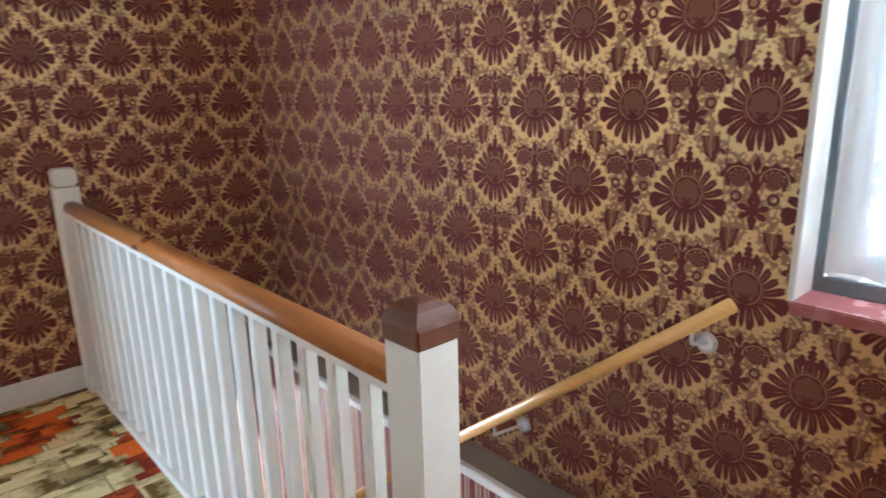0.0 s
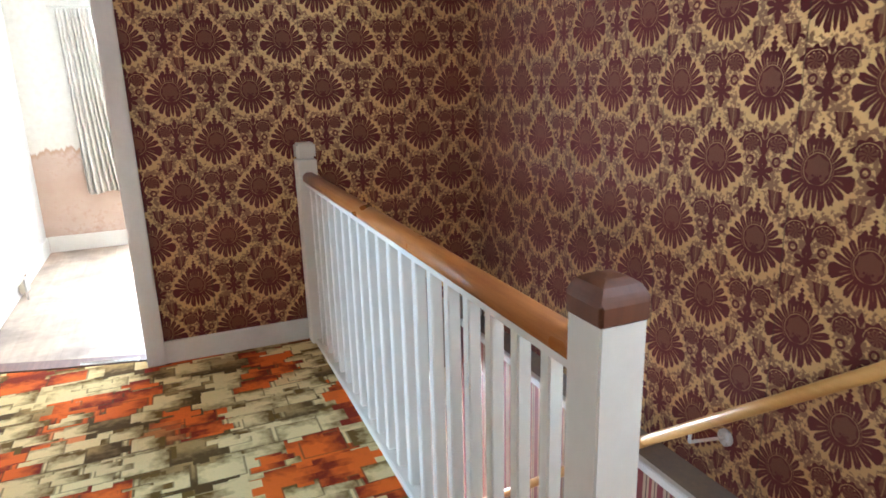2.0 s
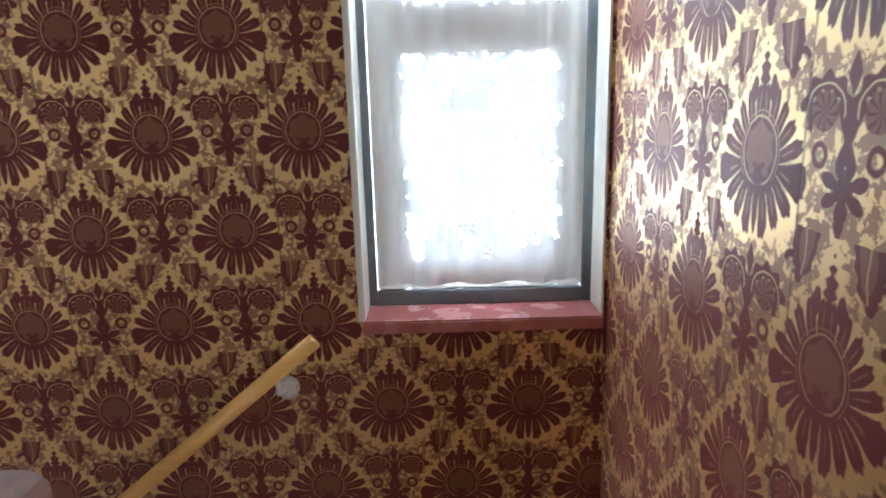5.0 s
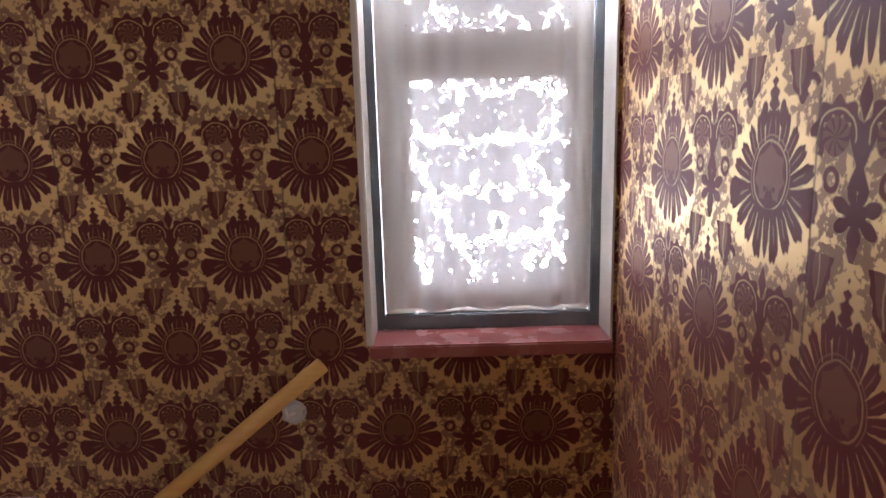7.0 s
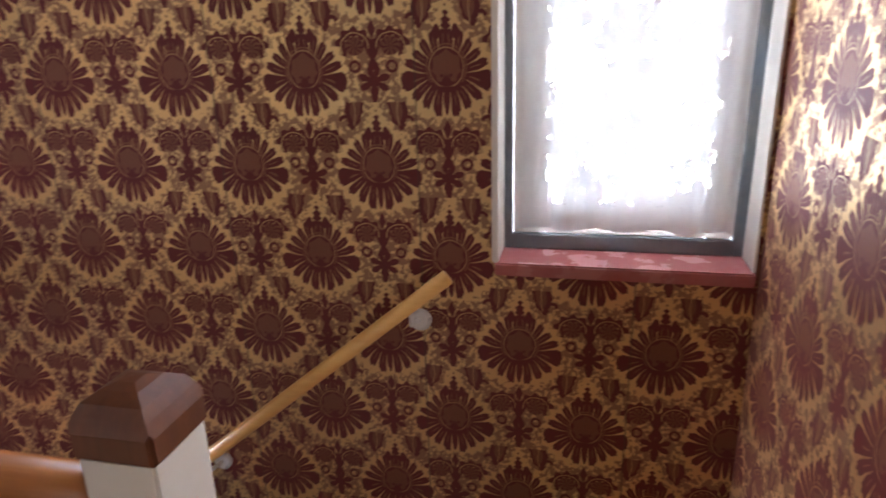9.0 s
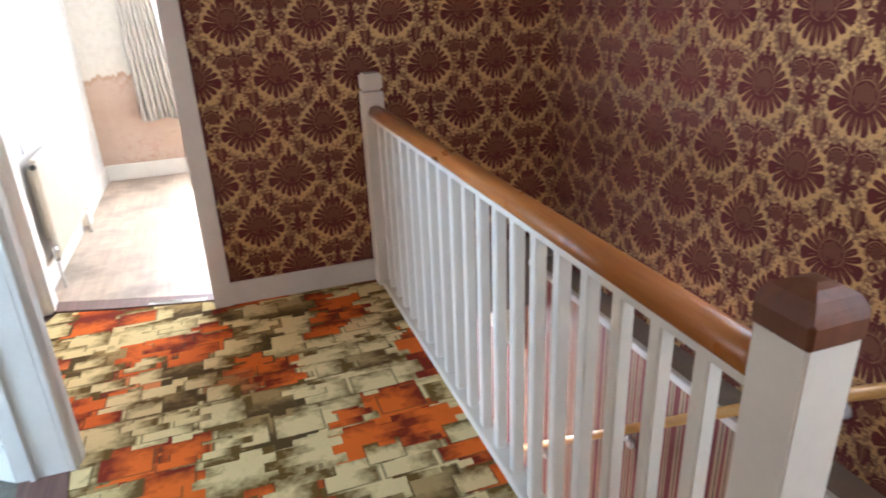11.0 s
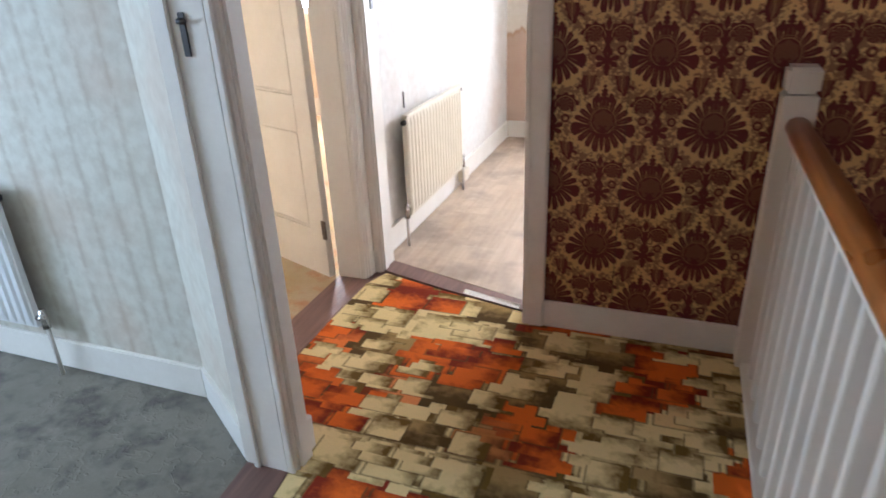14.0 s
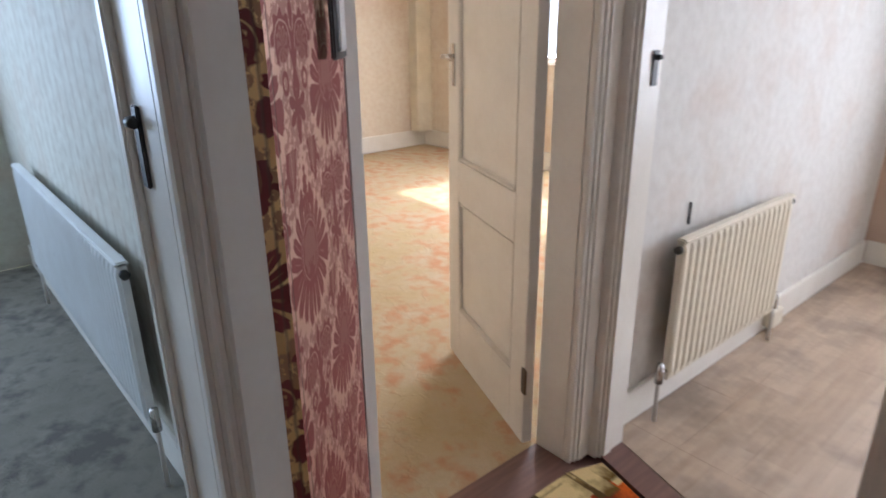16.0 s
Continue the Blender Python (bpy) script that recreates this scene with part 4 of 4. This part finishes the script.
def panel_door():
    """Half-open panelled door hung on the far jamb of the second doorway."""
    d = structure("door_1", bmesh.new(), TRIM, "cream panelled door standing open into the room", "door")
    d.location = (-1.800, 2.600, 0.0)
    d.rotation_euler = (0, 0, radians(180 - 21))
    W, T, HH = 0.70, 0.035, 2.02
    ups, lows, top = 0.105, 0.23, 0.11
    bm = boxes([(0, ups, 0, T, 0.012, HH), (W - ups, W, 0, T, 0.012, HH), (ups, W - ups, 0, T, 0.012, 0.012 + lows), (ups, W - ups, 0, T, HH - top, HH), (ups, W - ups, 0, T, 0.70, 0.86)], 0.0015)
    bm.to_mesh(d.data)
    bm.free()
    for z0, z1 in ((0.012 + lows, 0.70), (0.86, HH - top)):
        part("panel", boxes([(ups + 0.001, W - ups - 0.001, 0.012, T - 0.012, z0 + 0.001, z1 - 0.001)]), TRIM, d)
        for face in (0.0, T):
            s = 0.011 if face == 0.0 else -0.011
            lo, hi = min(face, face + s), max(face, face + s)
            part("moulding", boxes([(ups + 0.002, ups + 0.016, lo, hi, z0 + 0.002, z1 - 0.002), (W - ups - 0.016, W - ups - 0.002, lo, hi, z0 + 0.002, z1 - 0.002),
                                    (ups + 0.016, W - ups - 0.016, lo, hi, z0 + 0.002, z0 + 0.016), (ups + 0.016, W - ups - 0.016, lo, hi, z1 - 0.016, z1 - 0.002)], 0.004), TRIM, d)
    for face, s in ((T, 1), (0.0, -1)):
        y0, y1 = (face, face + 0.004) if s > 0 else (face - 0.004, face)
        hd = part("door_handle", boxes([(W - 0.075, W - 0.040, y0, y1, 1.13, 1.28)], 0.0015), CHROME, d, "worn chrome lever handle")
        bm = bmesh.new()
        rod(bm, (W - 0.058, face, 1.235), (W - 0.058, face + s * 0.040, 1.235), 0.008, 12)
        rod(bm, (W - 0.050, face + s * 0.040, 1.235), (W - 0.150, face + s * 0.044, 1.230), 0.0085, 12, 0.006)
        part("lever", bm, CHROME, hd, "", True)
    for z in (0.255, 1.75):
        part("hinge", boxes([(-0.014, 0.012, T - 0.002, T + 0.006, z - 0.045, z + 0.045)], 0.001), BRASSY, d, "brown painted butt hinge")
    return d


panel_door()


def radiator(name, along, x, y, z0, z1, length, mat, label, flutes):
    """A pressed steel panel radiator. It is built along +x with its front towards -y, then turned."""
    r = thing(name, (0, 0, 0), label, "radiator")
    turn = Matrix.Translation((x, y, 0)) @ Matrix.Rotation(radians(along), 4, "Z")
    def fix(bm):
        bm.transform(turn)
        return bm
    bm = bmesh.new()
    step = length / flutes
    pts = []
    for k in range(flutes):
        a = k * step
        pts += [(a, 0.0), (a + step * 0.18, -0.009), (a + step * 0.62, -0.009), (a + step * 0.80, 0.0)]
    pts.append((length, 0.0))
    zs = ((z0, 0.0), (z0 + 0.035, 1.0), (z1 - 0.035, 1.0), (z1, 0.0))
    rows = [[bm.verts.new((px, py * f, z)) for px, py in pts] for z, f in zs]
    for j in range(3):
        for i in range(len(pts) - 1):
            bm.faces.new((rows[j][i], rows[j][i + 1], rows[j + 1][i + 1], rows[j + 1][i]))
    back = [[bm.verts.new((px, 0.022, z)) for px in (0, length)] for z in (z0, z1)]
    bm.faces.new((back[0][0], back[1][0], back[1][1], back[0][1]))
    bm.faces.new([rows[k][0] for k in range(4)] + [back[1][0], back[0][0]])
    bm.faces.new([rows[k][-1] for k in range(4)] + [back[1][1], back[0][1]])
    bm.faces.new(rows[0] + [back[0][1], back[0][0]])
    bm.faces.new(rows[3] + [back[1][1], back[1][0]])
    part("panel", fix(bm), mat, r)
    part("top_rail", fix(boxes([(0.0, length, -0.010, 0.028, z1 - 0.012, z1 + 0.006)], 0.005)), mat, r)
    for px in (0.15 * length, 0.85 * length):
        part("wall_bracket", fix(boxes([(px - 0.02, px + 0.02, 0.023, 0.075, z0 + 0.08, z1 - 0.06)], 0.003)), mat, r)
    for px, s in ((0.0, -1), (length, 1)):
        bm = bmesh.new()
        rod(bm, (px, 0.010, z1 - 0.03), (px + s * 0.016, 0.010, z1 - 0.03), 0.014, 14)
        part("plug", fix(bm), BLACKMETAL, r, "", True)
        bm = bmesh.new()
        rod(bm, (px, 0.010, z0 + 0.035), (px + s * 0.035, 0.010, z0 + 0.035), 0.010, 12)
        rod(bm, (px + s * 0.035, 0.010, z0 + 0.00), (px + s * 0.035, 0.010, z0 + 0.075), 0.015, 14, 0.012)
        v = part("valve", fix(bm), CHROME, r, "chromed valve", True)
        bm = bmesh.new()
        rod(bm, (px + s * 0.035, 0.010, 0.0), (px + s * 0.035, 0.010, z0 + 0.01), 0.0075, 10)
        part("pipe", fix(bm), COPPER, v, "painted pipe to the floor", True)
    return r


radiator("radiator", 90, -1.585, 3.06, 0.160, 0.678, 0.84, RADCREAM, "cream pressed steel radiator under pale bedroom wallpaper", 19)
radiator("radiator", 0, -4.17, 1.585, 0.205, 0.735, 1.72, RADWHITE, "long white pressed steel radiator in the side room", 40)


def junction_box():
    j = thing("socket_box", (-1.62, 4.02, 0.05), "small cream surface box on the bedroom skirting", "socket")
    part("box", boxes([(-1.647, -1.600, 3.98, 4.08, 0.035, 0.115)], 0.005), RADCREAM, j)


junction_box()


def drape(x0, x1, y, z0, z1, folds):
    c = thing("curtain", ((x0 + x1) / 2, y, z1), "short grey-beige curtain bunched beside the bedroom window", "curtain")
    bm = bmesh.new()
    nu, nv = 120, 16
    rows = []
    for j in range(nv + 1):
        t = j / nv
        row = []
        for i in range(nu + 1):
            s = i / nu
            wide = 0.72 + 0.28 * t ** 1.5
            x = x0 + (x1 - x0) * (s * wide) + 0.02 * t
            dep = 0.010 + 0.024 * t
            yy = y + dep * math.sin(s * folds * 2 * math.pi + 0.7 * math.sin(s * 11)) + 0.006 * math.sin(s * 31 + t * 3)
            row.append(bm.verts.new((x, yy, z1 - t * (z1 - z0) - 0.012 * math.sin(s * 9) * t)))
        rows.append(row)
    for j in range(nv):
        for i in range(nu):
            bm.faces.new((rows[j][i], rows[j][i + 1], rows[j + 1][i + 1], rows[j + 1][i]))
    ob = part("cloth", bm, CLOTH, c, "", True)
    mod = ob.modifiers.new("thick", "SOLIDIFY")
    mod.thickness = 0.003
    bm = bmesh.new()
    rod(bm, (x0 - 0.05, y, z1 + 0.012), (0.75, y, z1 + 0.012), 0.009, 12)
    part("curtain_rail", bm, TRIM, c, "", True)


drape(-1.31, -0.97, 5.225, 0.485, 1.94, 8)


def pipe_boxing():
    b = thing("pipe_boxing", (-6.12, 5.62, 0.17), "narrow cream boxing in the room corner above the skirting", "boxing")
    part("board", boxes([(-6.199, -6.06, 5.52, 5.719, 0.1705, H - 0.01)], 0.004), CREAM, b)


pipe_boxing()


def wall_hook(y, z):
    """Old fixing left in the bedroom wallpaper above the radiator."""
    h = thing("wall_hook", (-1.66, y, z), "small dark metal hook fixed in pale bedroom wallpaper", "hook")
    bm = boxes([(-1.6645, -1.659, y - 0.004, y + 0.004, z - 0.05, z + 0.03)], 0.001)
    part("hook", bm, BLACKMETAL, h)


wall_hook(3.22, 0.735)


def metal_strip():
    """Torn end of a floor strip over the bedroom threshold."""
    st = thing("floor_strip", (-0.95, 2.575, 0.006), "bent silver metal strip end on the bedroom threshold", "strip")
    bm = bmesh.new()
    rows = []
    for k in range(9):
        x = -1.16 + 0.034 * k
        lift = 0.0070 + 0.0035 * math.sin(k * 1.1) ** 2
        y = 2.528 + (-0.87 - x) * 0.26
        rows.append([bm.verts.new((x, y + d, 0.0066 + (lift - 0.0066) * f)) for d, f in ((0.0, 0.0), (0.012, 1.0), (0.030, 1.0), (0.042, 0.0))])
    for a, c in zip(rows, rows[1:]):
        for k in range(3):
            bm.faces.new((a[k], c[k], c[k + 1], a[k + 1]))
    part("strip", bm, CHROME, st, "", True)


metal_strip()


def laminate_planks():
    """Planks of the bedroom floor, laid in staggered rows."""
    floor = bpy.data.objects["floor_3"]
    width, length, gap = 0.189, 1.2, 0.0004
    meshes = {}
    for i in range(14):
        x0 = -1.645 + width * i
        if x0 + width > 0.98:
            break
        y = 2.617
        if x0 < -0.83:
            # the first board of a row is cut along the slanted threshold
            ya, yc = (2.839 - (x + 1.60) * 0.307 for x in (x0, x0 + width))
            y = 2.95
            part("plank", prism([(x0 + gap, ya), (x0 + width - gap, yc), (x0 + width - gap, y - gap), (x0 + gap, y - gap)], -0.0035, 0.003), BEDFLOOR, floor)
        cut = length * (0.35 + 0.65 * ((i * 0.37) % 1.0))
        while y < 5.28:
            long = round(min(cut, 5.281 - y), 3)
            cut = length
            if long not in meshes:
                ob = part("plank", boxes([(gap, width - gap, gap, long - gap, -0.0035, 0.003)], 0.0004), BEDFLOOR, floor)
                meshes[long] = ob.data
            else:
                ob = new("plank", meshes[long])
                ob.parent = floor
            ob.location = (x0, y, 0.0)
            y += long


laminate_planks()
